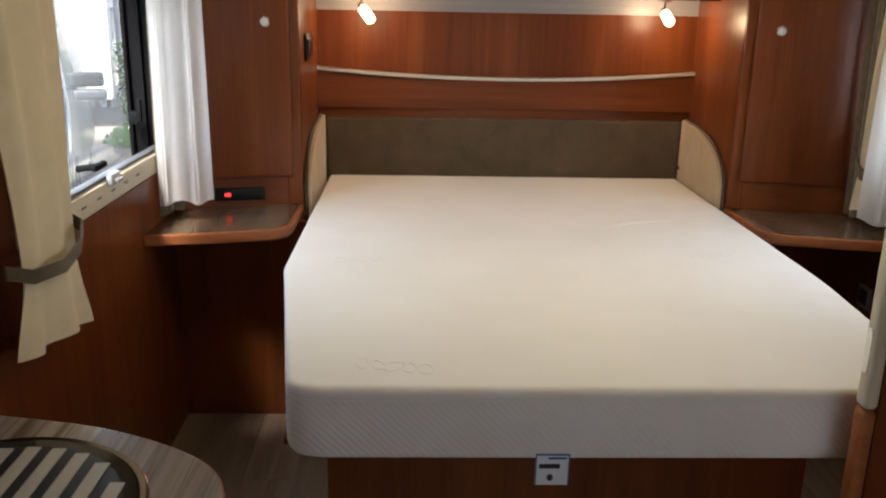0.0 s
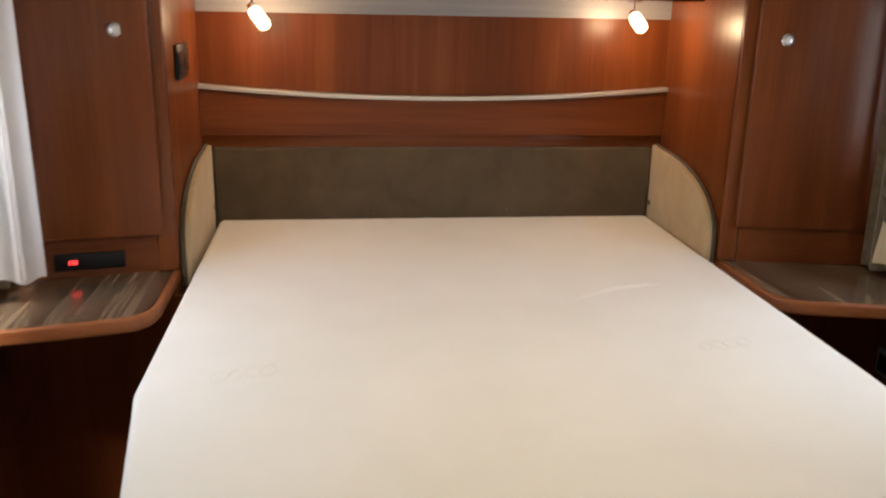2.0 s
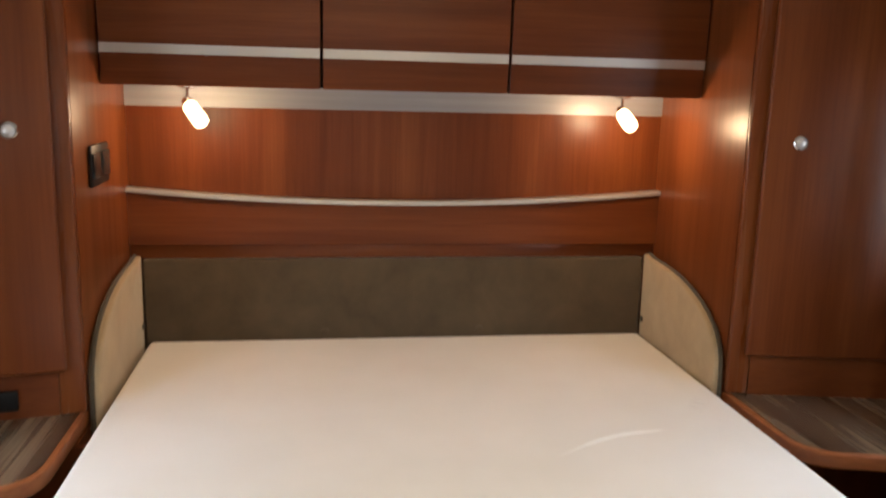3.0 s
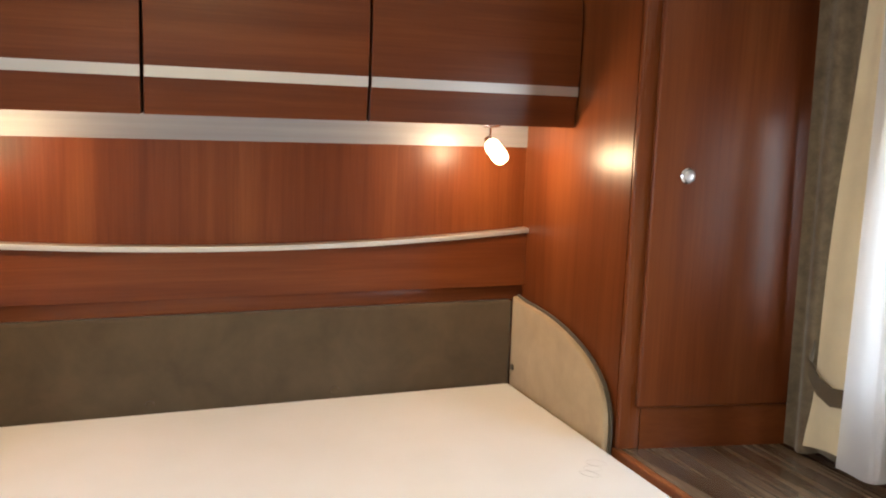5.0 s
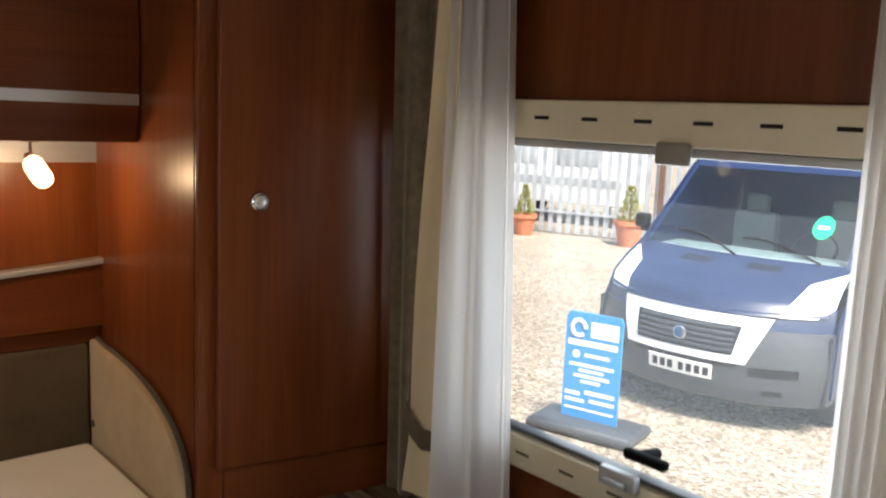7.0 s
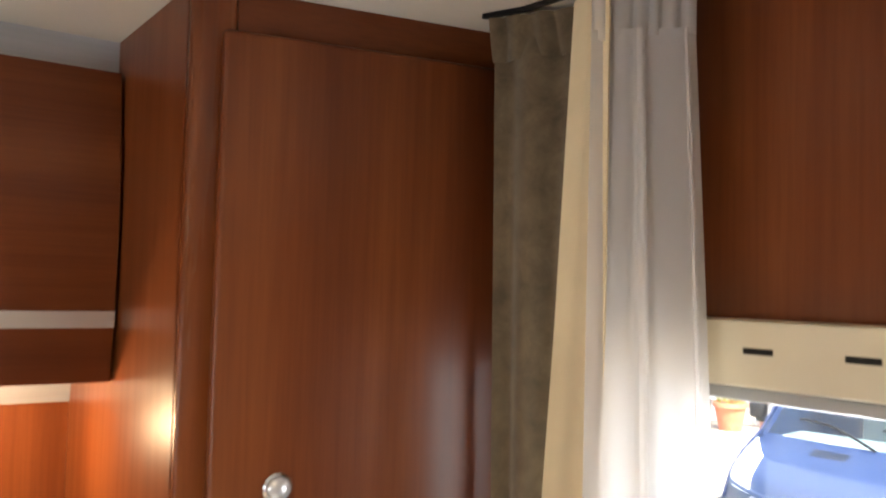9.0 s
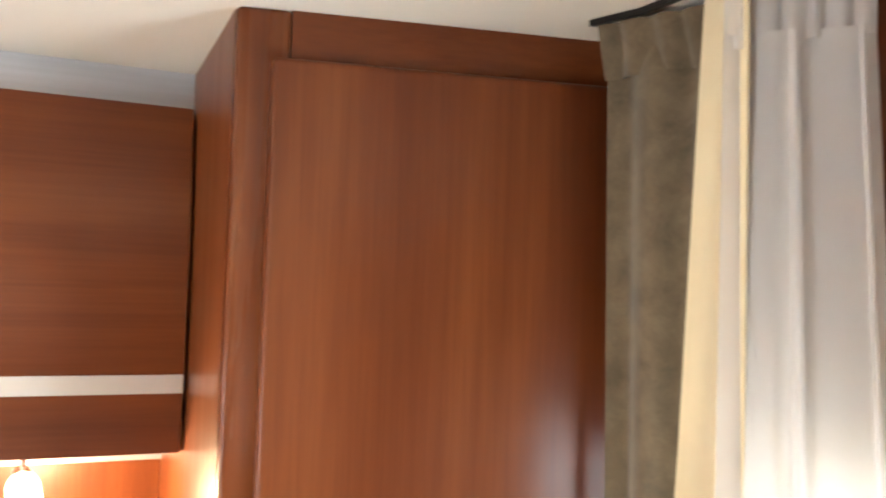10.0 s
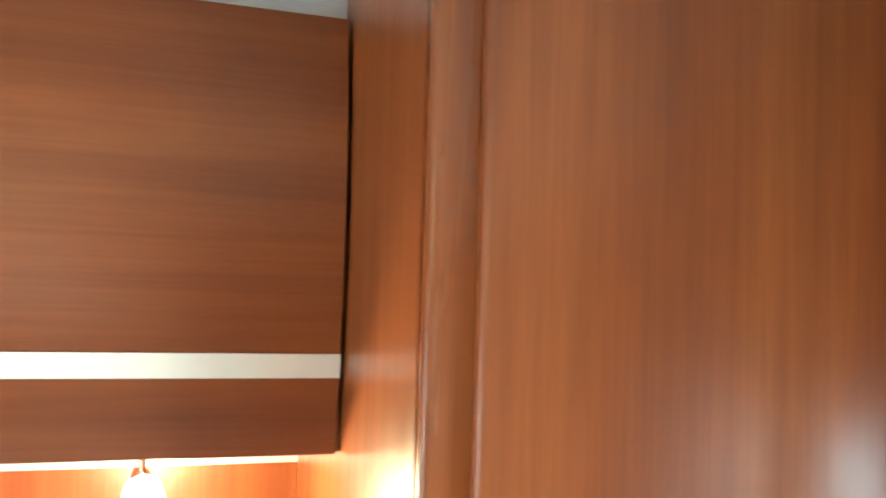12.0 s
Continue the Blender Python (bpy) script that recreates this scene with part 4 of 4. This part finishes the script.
def potted_conifer(x, y, s=1.0, seed=0):
    t = thing("potted_conifer", (x, y, GZ), "small golden conifer in a terracotta pot", "potted plant", "potted conifers by the fence")
    at = Matrix.Translation((x, y, GZ)) @ Matrix.Scale(s, 4)
    part("pot", moved(lathe([(0.17, 0), (0.24, 0.36), (0.27, 0.36), (0.27, 0.43), (0.24, 0.43), (0.22, 0.38)], 24), at), M_TERRA, t, "terracotta pot")
    r = random.Random(seed)
    bm = bmesh.new()
    for i in range(260):
        u = r.random() ** 1.3
        a, rad = r.uniform(0, 6.283), (0.21 * (1 - u) + 0.02) * r.uniform(0.5, 1.0)
        c = Vector((rad * math.cos(a), rad * math.sin(a), 0.42 + 0.58 * u))
        o = Vector((math.cos(a), math.sin(a), 1.6)).normalized() * r.uniform(0.05, 0.1)
        w = Vector((-math.sin(a), math.cos(a), 0)) * 0.018
        v = [bm.verts.new(c - w), bm.verts.new(c + w), bm.verts.new(c + o)]
        bm.faces.new(v)
        v2 = [bm.verts.new(c + Vector((0, 0, 0.02))), bm.verts.new(c + w.cross(o).normalized() * 0.02), bm.verts.new(c + o * 0.9)]
        bm.faces.new(v2)
    part("foliage", moved(bm, at), M_LEAF, t, smooth=False)
    part("stem", moved(rod(bmesh.new(), (0, 0, 0.35), (0, 0, 0.85), 0.02, 0.006), at), M_RUST, t)
    return t


potted_conifer(12.75, 13.05, 1.0, 1)
potted_conifer(13.55, 11.0, 1.15, 2)


def leafy(n, place, size, seed, lean=0.6):
    """Many small folded leaves at the points that place(random) gives."""
    r = random.Random(seed)
    bm = bmesh.new()
    for _ in range(n):
        c = Vector(place(r))
        d = Vector((r.uniform(-1, 1), r.uniform(-1, 1), r.uniform(-0.4, 1) + lean)).normalized() * size * r.uniform(0.6, 1.3)
        w = d.orthogonal().normalized() * size * 0.3
        m = c + d * 0.5
        v = [bm.verts.new(p) for p in (c, m + w, c + d, m - w)]
        bm.faces.new((v[0], v[1], v[2]))
        bm.faces.new((v[0], v[2], v[3]))
    return bm


M_HEDGE = material("hedge_green", (0.03, 0.06, 0.025), 0.7)
base(M_HEDGE, ramp(M_HEDGE, noise_tex(M_HEDGE, coords(M_HEDGE, (1, 1, 1)), 7.0), [(0.3, (0.018, 0.035, 0.018)), (0.7, (0.05, 0.085, 0.035))]))
M_WEED = material("bright_weed_green", (0.14, 0.26, 0.04), 0.7)
hedge = thing("hedge", (-3.7, 14.3, GZ), "dense dark green hedge at the edge of the yard", "hedge")
part("foliage", leafy(7000, lambda r: (r.uniform(-5.35, -2.0), r.uniform(14.05, 14.7), GZ + 1.42 * r.random() ** 0.8 + 0.06 * math.sin(9 * r.random())), 0.09, 7), M_HEDGE, hedge, smooth=False)
for i in range(9):
    part("stem", rod(bmesh.new(), (-5.2 + 0.38 * i, 14.38, GZ), (-5.2 + 0.38 * i + 0.05, 14.4, GZ + 1.1), 0.022, 0.008), M_RUST, hedge)
weed = thing("weed", (-4.83, 12.66, GZ), "bright green weed growing in the gravel", "plant")
part("leaves", leafy(160, lambda r: (-4.83 + r.gauss(0, 0.10), 12.66 + r.gauss(0, 0.10), GZ + abs(r.gauss(0, 0.09))), 0.13, 9, 1.2), M_WEED, weed, smooth=False)


# ---- vans ----
def paint(name, color, rough=0.25):
    m = material(name, color, rough)
    v = coords(m, (1, 1, 1))
    base(m, ramp(m, noise_tex(m, v, 1.5, 4), [(0.3, tuple(c * 0.85 for c in color)), (0.7, tuple(min(1, c * 1.1) for c in color))]))
    m.node_tree.nodes["Principled BSDF"].inputs["Coat Weight"].default_value = 0.25
    return m


M_NAVY = paint("navy_paint", (0.008, 0.022, 0.074), 0.35)
M_WHITE = paint("white_paint", (0.72, 0.73, 0.74))
M_GREYPL = paint("grey_bumper_plastic", (0.045, 0.05, 0.058), 0.55)
M_SILVER = paint("silver_paint", (0.35, 0.37, 0.4), 0.3)
M_DUSK = paint("grey_van_paint", (0.065, 0.07, 0.085), 0.3)
M_LENS = material("headlight_lens", (0.8, 0.82, 0.84), 0.12)
M_TYRE = material("tyre_rubber", (0.02, 0.02, 0.021), 0.8)
M_SCREEN = glass_material("windscreen_glass", (0.85, 0.92, 0.92), 0.05)
M_CABIN = material("dark_cabin_trim", (0.05, 0.052, 0.055), 0.8)
M_DASH = material("pale_grey_dashboard", (0.3, 0.32, 0.33), 0.6)
M_SEAT = material("pale_seat_cover", (0.42, 0.41, 0.36), 0.9)
M_GREEN = material("green_sticker", (0.0, 0.42, 0.2), 0.4)
M_PLATE = material("plate_white", (0.75, 0.75, 0.72), 0.4)

# height, set-back of the nose, half width, roundness of the plan
NOSE = [(0.20, 0.10, 0.94, 0.36), (0.34, 0.02, 0.98, 0.42), (0.55, -0.01, 1.0, 0.44), (0.74, 0.02, 1.0, 0.45), (0.92, 0.08, 0.985, 0.45), (1.03, 0.16, 0.97, 0.44), (1.16, 0.48, 0.95, 0.30), (1.27, 0.86, 0.93, 0.17), (1.98, 1.62, 0.82, 0.10), (2.08, 1.80, 0.80, 0.08), (2.14, 2.1, 0.80, 0.04)]


def nose(z):
    for a, b in zip(NOSE, NOSE[1:]):
        if z <= b[0]:
            t = max(0, (z - a[0]) / (b[0] - a[0]))
            return [p + (q - p) * t for p, q in zip(a, b)]
    return list(NOSE[-1])


def skin(zlo, zhi, ylo, yhi, off=0.0, nz=8, ny=14, depth=0.03):
    """A panel that follows the van's nose; ylo, yhi are shares of the half width, at the bottom and the top."""
    bm = bmesh.new()
    lay = []
    for d in (0, depth):
        g = []
        for j in range(nz + 1):
            v = j / nz
            row = []
            for i in range(ny + 1):
                u = i / ny
                y = (ylo[0] + (ylo[1] - ylo[0]) * v) * (1 - u) + (yhi[0] + (yhi[1] - yhi[0]) * v) * u
                z = zlo(y) + (zhi(y) - zlo(y)) * v
                _, x, hw, cv = nose(z)
                row.append(bm.verts.new((x + cv * abs(y) ** 2.4 - off + d, y * hw, z + d * 0.3)))
            g.append(row)
        lay.append(g)
    F, B = lay
    for j in range(nz):
        for i in range(ny):
            bm.faces.new((F[j][i], F[j][i + 1], F[j + 1][i + 1], F[j + 1][i]))
            bm.faces.new((B[j][i + 1], B[j][i], B[j + 1][i], B[j + 1][i + 1]))
    rim = [(0, i) for i in range(ny)] + [(j, ny) for j in range(nz)] + [(nz, i) for i in range(ny, 0, -1)] + [(j, 0) for j in range(nz, 0, -1)]
    for k in range(len(rim)):
        a, b = rim[k], rim[(k + 1) % len(rim)]
        bm.faces.new((F[b[0]][b[1]], F[a[0]][a[1]], B[a[0]][a[1]], B[b[0]][b[1]]))
    bmesh.ops.recalc_face_normals(bm, faces=bm.faces)
    return bm


def const(z):
    return lambda y: z


def van(x, y, heading, body_mat, label, roof=2.2, name="parked_van", tow_mirrors=False):
    """heading: degrees by which the rear points away from +x."""
    t = thing(name, (0, 0, 0), label, "van", "vans parked in the yard")
    P = lambda n, bm, m, parent=t, lab="", smooth=True: part(n, bm, m, parent, lab, smooth)
    P("front_panel", skin(const(0.79), const(0.99), (-0.99, -0.99), (0.99, 0.99), -0.012, 4, 24), body_mat)
    P("bumper", skin(const(0.24), const(0.82), (-1, -1), (1, 1), 0.0, 10, 28), M_GREYPL, lab="grey plastic bumper")
    P("bonnet", skin(lambda q: 0.94 + 0.02 * q * q, const(1.265), (-0.98, -0.98), (0.98, 0.98), 0.004, 10, 24), body_mat)
    P("bonnet_lip", skin(lambda q: 0.925 + 0.02 * q * q, lambda q: 0.945 + 0.02 * q * q, (-0.96, -0.96), (0.96, 0.96), 0.02, 2, 24), body_mat)
    gp = P("grille_panel", skin(const(0.56), lambda q: 0.93 - 0.04 * abs(q), (-0.50, -0.64), (0.50, 0.64), 0.012, 8, 20), M_WHITE, lab="white panel round the grille")
    gr = P("grille", skin(const(0.62), const(0.84), (-0.40, -0.44), (0.40, 0.44), 0.016, 6, 16), M_BLACK, lab="dark grille")
    for i in range(5):
        z = 0.645 + 0.042 * i
        P("grille_slat", skin(const(z), const(z + 0.016), (-0.40, -0.40), (0.40, 0.40), 0.026, 1, 16, 0.015), M_GREYPL, gr)
    P("emblem", moved(lathe([(0.055, 0), (0.055, 0.012), (0.045, 0.018), (0.02, 0.015)], 24), Matrix.Translation((-0.03, 0, 0.735)) @ Matrix.Rotation(radians(-90), 4, 'Y')), M_CHROME, gr, "round chrome emblem")
    for s in (-1, 1):
        lo, hi = ((s * 0.66, s * 0.77), (s * 0.985, s * 1.0))
        a, b = (lo, hi) if s > 0 else (hi, lo)
        hl = P("headlight", skin(lambda q: 0.93 + 0.9 * max(0, abs(q) - 0.9), lambda q: 1.12 + 0.36 * (abs(q) - 0.7), a, b, 0.014, 8, 14), M_LENS, lab="clear swept-back headlight")
        a, b = sorted((s * 0.52, s * 0.84))
        c, d = sorted((s * 0.62, s * 0.76))
        P("fog_lamp_recess", skin(const(0.32), const(0.365), (c, c), (d, d), 0.004, 2, 6, 0.02), M_BLACK)
        P("bumper_vent", skin(const(0.47), const(0.545), (a, a), (b, b), 0.006, 2, 8, 0.02), M_BLACK)
    P("lower_grille", skin(lambda q: 0.515 + 0.02 * q * q, lambda q: 0.552 + 0.02 * q * q, (-0.44, -0.46), (0.44, 0.46), 0.005, 2, 16, 0.02), M_BLACK, lab="dark lower grille")
    pl = P("number_plate", skin(const(0.40), const(0.515), (-0.27, -0.27), (0.27, 0.27), 0.018, 1, 8, 0.012), M_PLATE, lab="white plate with dark bars")
    for i in range(7):
        q = -0.225 + 0.068 * i + (0.025 if i > 3 else 0)
        P("plate_bar", skin(const(0.425), const(0.49), (q - 0.022, q - 0.022), (q + 0.022, q + 0.022), 0.0205, 1, 2, 0.004), M_BLACK, pl, smooth=False)
    sc = P("windscreen", skin(const(1.285), const(1.97), (-0.95, -0.93), (0.95, 0.93), 0.002, 8, 20, 0.006), M_SCREEN)
    P("screen_surround", skin(const(1.97), const(2.13), (-1, -1), (1, 1), 0.004, 5, 20), body_mat)
    for s in (-1, 1):
        a, b = sorted((s * 0.94, s * 1.0))
        P("pillar", skin(const(1.26), const(1.99), (a, a), (b, b), 0.006, 8, 3), body_mat)
        sh = lambda v: Vector((v.x, s * (1.0 - 0.17 * max(0, v.z - 1.15)) + (v.y), v.z))
        P("bumper_side", moved(slab([(0.42, 0.27), (0.43, 0.81), (0.52, 0.82), (0.57, 0.66), (0.58, 0.27)], 'y', -0.01, 0.01), Matrix.Translation((0, s * 1.0, 0))), M_GREYPL)
        pts = [(0.46, 0.32), (0.48, 0.84), (0.60, 1.03), (0.80, 1.16), (1.04, 1.29), (1.72, 1.99), (1.95, 2.12), (2.3, roof), (5.4, roof), (5.4, 0.3), (1.35, 0.3), (1.31, 0.52), (1.16, 0.70), (0.96, 0.75), (0.76, 0.70), (0.61, 0.52), (0.57, 0.32)]
        bm = slab(pts, 'y', -0.03, -0.008)
        for v in bm.verts:
            v.co = sh(v.co)
        P("side_panel", bm, body_mat, smooth=False)
        bm = slab([(1.25, 1.30), (1.80, 1.90), (2.45, 1.93), (2.45, 1.28)], 'y', -0.004, 0.004)
        for v in bm.verts:
            v.co = sh(v.co) + Vector((0, s * 0.034, 0))
        P("side_window", bm, M_SCREEN_DARK, smooth=False)
        for wx in (0.96, 4.2):
            m = Matrix.Translation((wx, s * 0.885, 0.33)) @ Matrix.Rotation(radians(90), 4, 'X')
            w = P("wheel", moved(lathe([(0.20, -0.10), (0.30, -0.11), (0.33, -0.07), (0.33, 0.07), (0.30, 0.11), (0.20, 0.10)], 36), m), M_TYRE, lab="black tyre")
            P("wheel_trim", moved(lathe([(0.205, -0.085), (0.205, 0.085), (0.15, 0.095), (0.05, 0.07)] if s < 0 else [(0.05, -0.07), (0.15, -0.095), (0.205, -0.085), (0.205, 0.085)], 36), m), M_SILVER, w, "silver wheel trim")
        mw = 1.34 if tow_mirrors else 1.13
        mi = P("door_mirror", boxed(*sorted((1.14, 1.26)), *sorted((s * 1.0, s * mw)), 1.36, 1.50, r=0.03, seg=3), M_BLACK, lab="black door mirror")
        if tow_mirrors:
            P("lower_mirror", boxed(*sorted((1.15, 1.25)), *sorted((s * 1.04, s * 1.36)), 1.23, 1.335, r=0.03, seg=3), M_GREYPL, mi, "lower mirror housing")
        P("mirror_arm", rod(bmesh.new(), (1.24, s * 0.95, 1.34), (1.2, s * 1.08, 1.36), 0.03), M_BLACK, mi)
    for a, b in ((-0.75, -0.02), (-0.02, 0.70)):
        pts = []
        for i in range(9):
            u = i / 8
            z = 1.275 + 0.14 * math.sin(u * 1.8)
            q = a + (b - a) * u
            _, nx, hw, cv = nose(z)
            pts.append(Vector((nx + cv * abs(q) ** 2.4 - 0.02, q * hw, z)))
        P("wiper", tube(pts, 0.011, 6), M_BLACK)
    for q0 in (-0.5, 0.12):
        for k in range(4):
            P("bonnet_vent", skin(const(1.205 + 0.009 * k), const(1.209 + 0.009 * k), (q0, q0), (q0 + 0.30, q0 + 0.30), 0.006, 1, 6, 0.01), M_BLACK)
    P("roof_panel", boxed(1.95, 5.4, -0.82, 0.82, roof - 0.07, roof, r=0.03), body_mat)
    P("dashboard", boxed(1.06, 1.5, -0.85, 0.85, 1.05, 1.26, r=0.05), M_DASH)
    P("cabin_floor", boxed(1.3, 3.0, -0.88, 0.88, 0.5, 0.56), M_CABIN)
    P("cabin_rear", boxed(3.0, 3.04, -0.86, 0.86, 0.5, 2.1), M_CABIN)
    for sy in (-0.42, 0.42):
        st = P("seat", prism([(2.3, sy - 0.21), (2.44, sy - 0.21), (2.44, sy + 0.21), (2.3, sy + 0.21)], 0.9, 1.52, 0.05, 3), M_SEAT, lab="pale seat cover")
        P("head_restraint", boxed(2.32, 2.42, sy - 0.12, sy + 0.12, 1.50, 1.70, r=0.045, seg=3), M_SEAT, st)
    P("steering_wheel", moved(tube([Vector((0.19 * math.cos(a), 0.19 * math.sin(a), 0)) for a in [k * math.pi / 10 for k in range(21)]], 0.015, 8), Matrix.Translation((1.6, -0.42, 1.30)) @ Matrix.Rotation(radians(-50), 4, 'Y')), M_BLACK)
    t.matrix_world = Matrix.Translation((x, y, GZ)) @ Matrix.Rotation(radians(heading), 4, 'Z')
    return t


M_SCREEN_DARK = material("dark_side_glass", (0.02, 0.025, 0.03), 0.08)
v1 = van(5.82, 4.72, 7, M_NAVY, "navy blue panel van with a white grille panel and grey bumper")
zc = 1.55
_, nx, hw, cv = nose(zc)
st = [(0.68 + 0.092 * math.cos(a), zc + 0.092 * math.sin(a)) for a in [k * math.pi / 12 for k in range(24)]]
bm = slab(st, 'y', 0, 0.002)
for v in bm.verts:
    q, z = v.co.x, v.co.z
    _, nx, hw, cv = nose(z)
    v.co = Vector((nx + cv * abs(q) ** 2.4 - 0.012 - v.co.y, -q * hw, z))
sticker = new("sticker", finish(bm, "sticker", M_GREEN, False))
sticker.parent = v1
bm = boxed(-0.05, 0.05, -0.001, 0.001, -0.012, 0.012)
for v in bm.verts:
    q, z = 0.68 + v.co.x, zc + v.co.z
    _, nx, hw, cv = nose(z)
    v.co = Vector((nx + cv * abs(q) ** 2.4 - 0.0155 + v.co.y, -q * hw, z))
sb = new("sticker_bar", finish(bm, "sticker_bar", M_PLATE, False))
sb.parent = sticker
van(-4.34, 6.65, 108, M_DUSK, "grey panel van with wide black double mirrors", 2.45, tow_mirrors=True)

# ---- sign board ----
M_SIGN = material("sky_blue_board", (0.015, 0.21, 0.52), 0.4)
sg = thing("sign_board", (0, 0, 0), "blue pavement sign with white bars on a grey base", "sign board")
part("base", moved(prism([(-0.42, -0.22), (0.42, -0.22), (0.42, 0.22), (-0.42, 0.22)], 0, 0.10, 0.05, 3), Matrix()), M_GREYPL, sg, "grey moulded base")
pn = part("panel", slab([(-0.225, 0.10), (0.225, 0.10), (0.225, 0.88), (0.205, 0.92), (-0.205, 0.92), (-0.225, 0.88)], 'y', -0.015, 0.015), M_SIGN, sg)
part("emblem", moved(tube([Vector((0.055 * math.cos(a), 0, 0.06 * math.sin(a))) for a in [k * math.pi / 8 for k in range(15)]], 0.017, 6), Matrix.Translation((-0.12, -0.016, 0.80))), M_PLATE, pn, "white rounded emblem")
part("emblem", boxed(-0.02, 0.20, -0.018, -0.015, 0.74, 0.86), M_PLATE, pn, "white emblem block")
for w0, w1, z0, z1 in ((-0.2, 0.2, 0.665, 0.71), (-0.06, 0.14, 0.585, 0.61), (-0.18, 0.18, 0.505, 0.53), (-0.10, 0.10, 0.465, 0.487), (-0.14, 0.15, 0.42, 0.445), (-0.08, 0.08, 0.38, 0.402), (-0.2, -0.08, 0.275, 0.305), (-0.04, 0.2, 0.295, 0.325), (-0.2, -0.04, 0.225, 0.25), (0.0, 0.2, 0.235, 0.262), (-0.2, 0.2, 0.165, 0.18)):
    part("text_bar", boxed(w0, w1, -0.0175, -0.015, z0, z1), M_PLATE, pn, smooth=False)
part("dot", moved(lathe([(0.03, 0), (0.03, 0.003)], 18), Matrix.Translation((-0.13, -0.0145, 0.597)) @ Matrix.Rotation(radians(90), 4, 'X')), M_PLATE, pn)
sg.matrix_world = Matrix.Translation((5.02, 4.95, GZ)) @ Matrix.Rotation(radians(-75), 4, 'Z')


# ---- touring caravans behind the fence ----
# Window panes lightened in colour to look washed out by glare.
M_WASHED_PANE = material("washed_out_pane", (0.34, 0.36, 0.38), 0.3)


def caravan(x, y, turn):
    t = thing("touring_caravan", (0, 0, 0), "white touring caravan standing behind the fence", "caravan", "caravans behind the fence")
    part("body", slab([(0, 0.5), (0.0, 1.3), (0.35, 2.45), (0.7, 2.6), (5.4, 2.6), (5.8, 2.3), (5.9, 0.5)], 'y', -1.1, 1.1, 0.08), M_WHITE, t)
    for wx in (0.9, 2.6, 4.2):
        part("window", boxed(wx, wx + 1.1, -1.112, -1.09, 1.35, 1.95, r=0.01), M_WASHED_PANE, t, "window coloured pale grey for the outdoor glare")
    part("stripe", boxed(0.1, 5.8, -1.108, -1.09, 0.9, 1.1), M_SILVER, t)
    for s in (-1, 1):
        part("wheel", moved(lathe([(0.18, -0.09), (0.32, -0.08), (0.32, 0.08), (0.18, 0.09)], 28), Matrix.Translation((3.0, s * 0.95, 0.32)) @ Matrix.Rotation(radians(90), 4, 'X')), M_TYRE, t)
    for fx in (0.6, 5.2):
        part("prop", boxed(fx, fx + 0.08, -0.04, 0.04, 0, 0.5), M_STEEL, t)
    t.matrix_world = Matrix.Translation((x, y, GZ)) @ Matrix.Rotation(radians(turn), 4, 'Z')


caravan(14.2, 18.4, -68)
caravan(17.0, 11.6, -68)
caravan(-6.6, 14.2, 108)

# ---- floor planks ----
rnd = random.Random(4)
PW, PL = 0.16, 0.9
meshes = {}


def plank_mesh(w, l):
    k = (round(w, 3), round(l, 3))
    if k not in meshes:
        bm = boxed(-w / 2 + 0.0008, w / 2 - 0.0008, -l / 2 + 0.0008, l / 2 - 0.0008, -0.0055, 0.0)
        meshes[k] = finish(bm, "plank", M_PLANK, False)
    return meshes[k]


col = 0
x = -WX
while x < WX - 0.001:
    w = min(PW, WX - x)
    y = YF - 0.05 - rnd.choice((0, 0.225, 0.45, 0.675))
    while y < YB:
        a, b = max(y, YF - 0.05), min(y + PL, YB)
        if b - a > 0.02:
            ob = new("plank", plank_mesh(w, b - a))
            ob.parent = floor
            ob.location = (x + w / 2, (a + b) / 2, 0.02)
        y += PL
    x += w
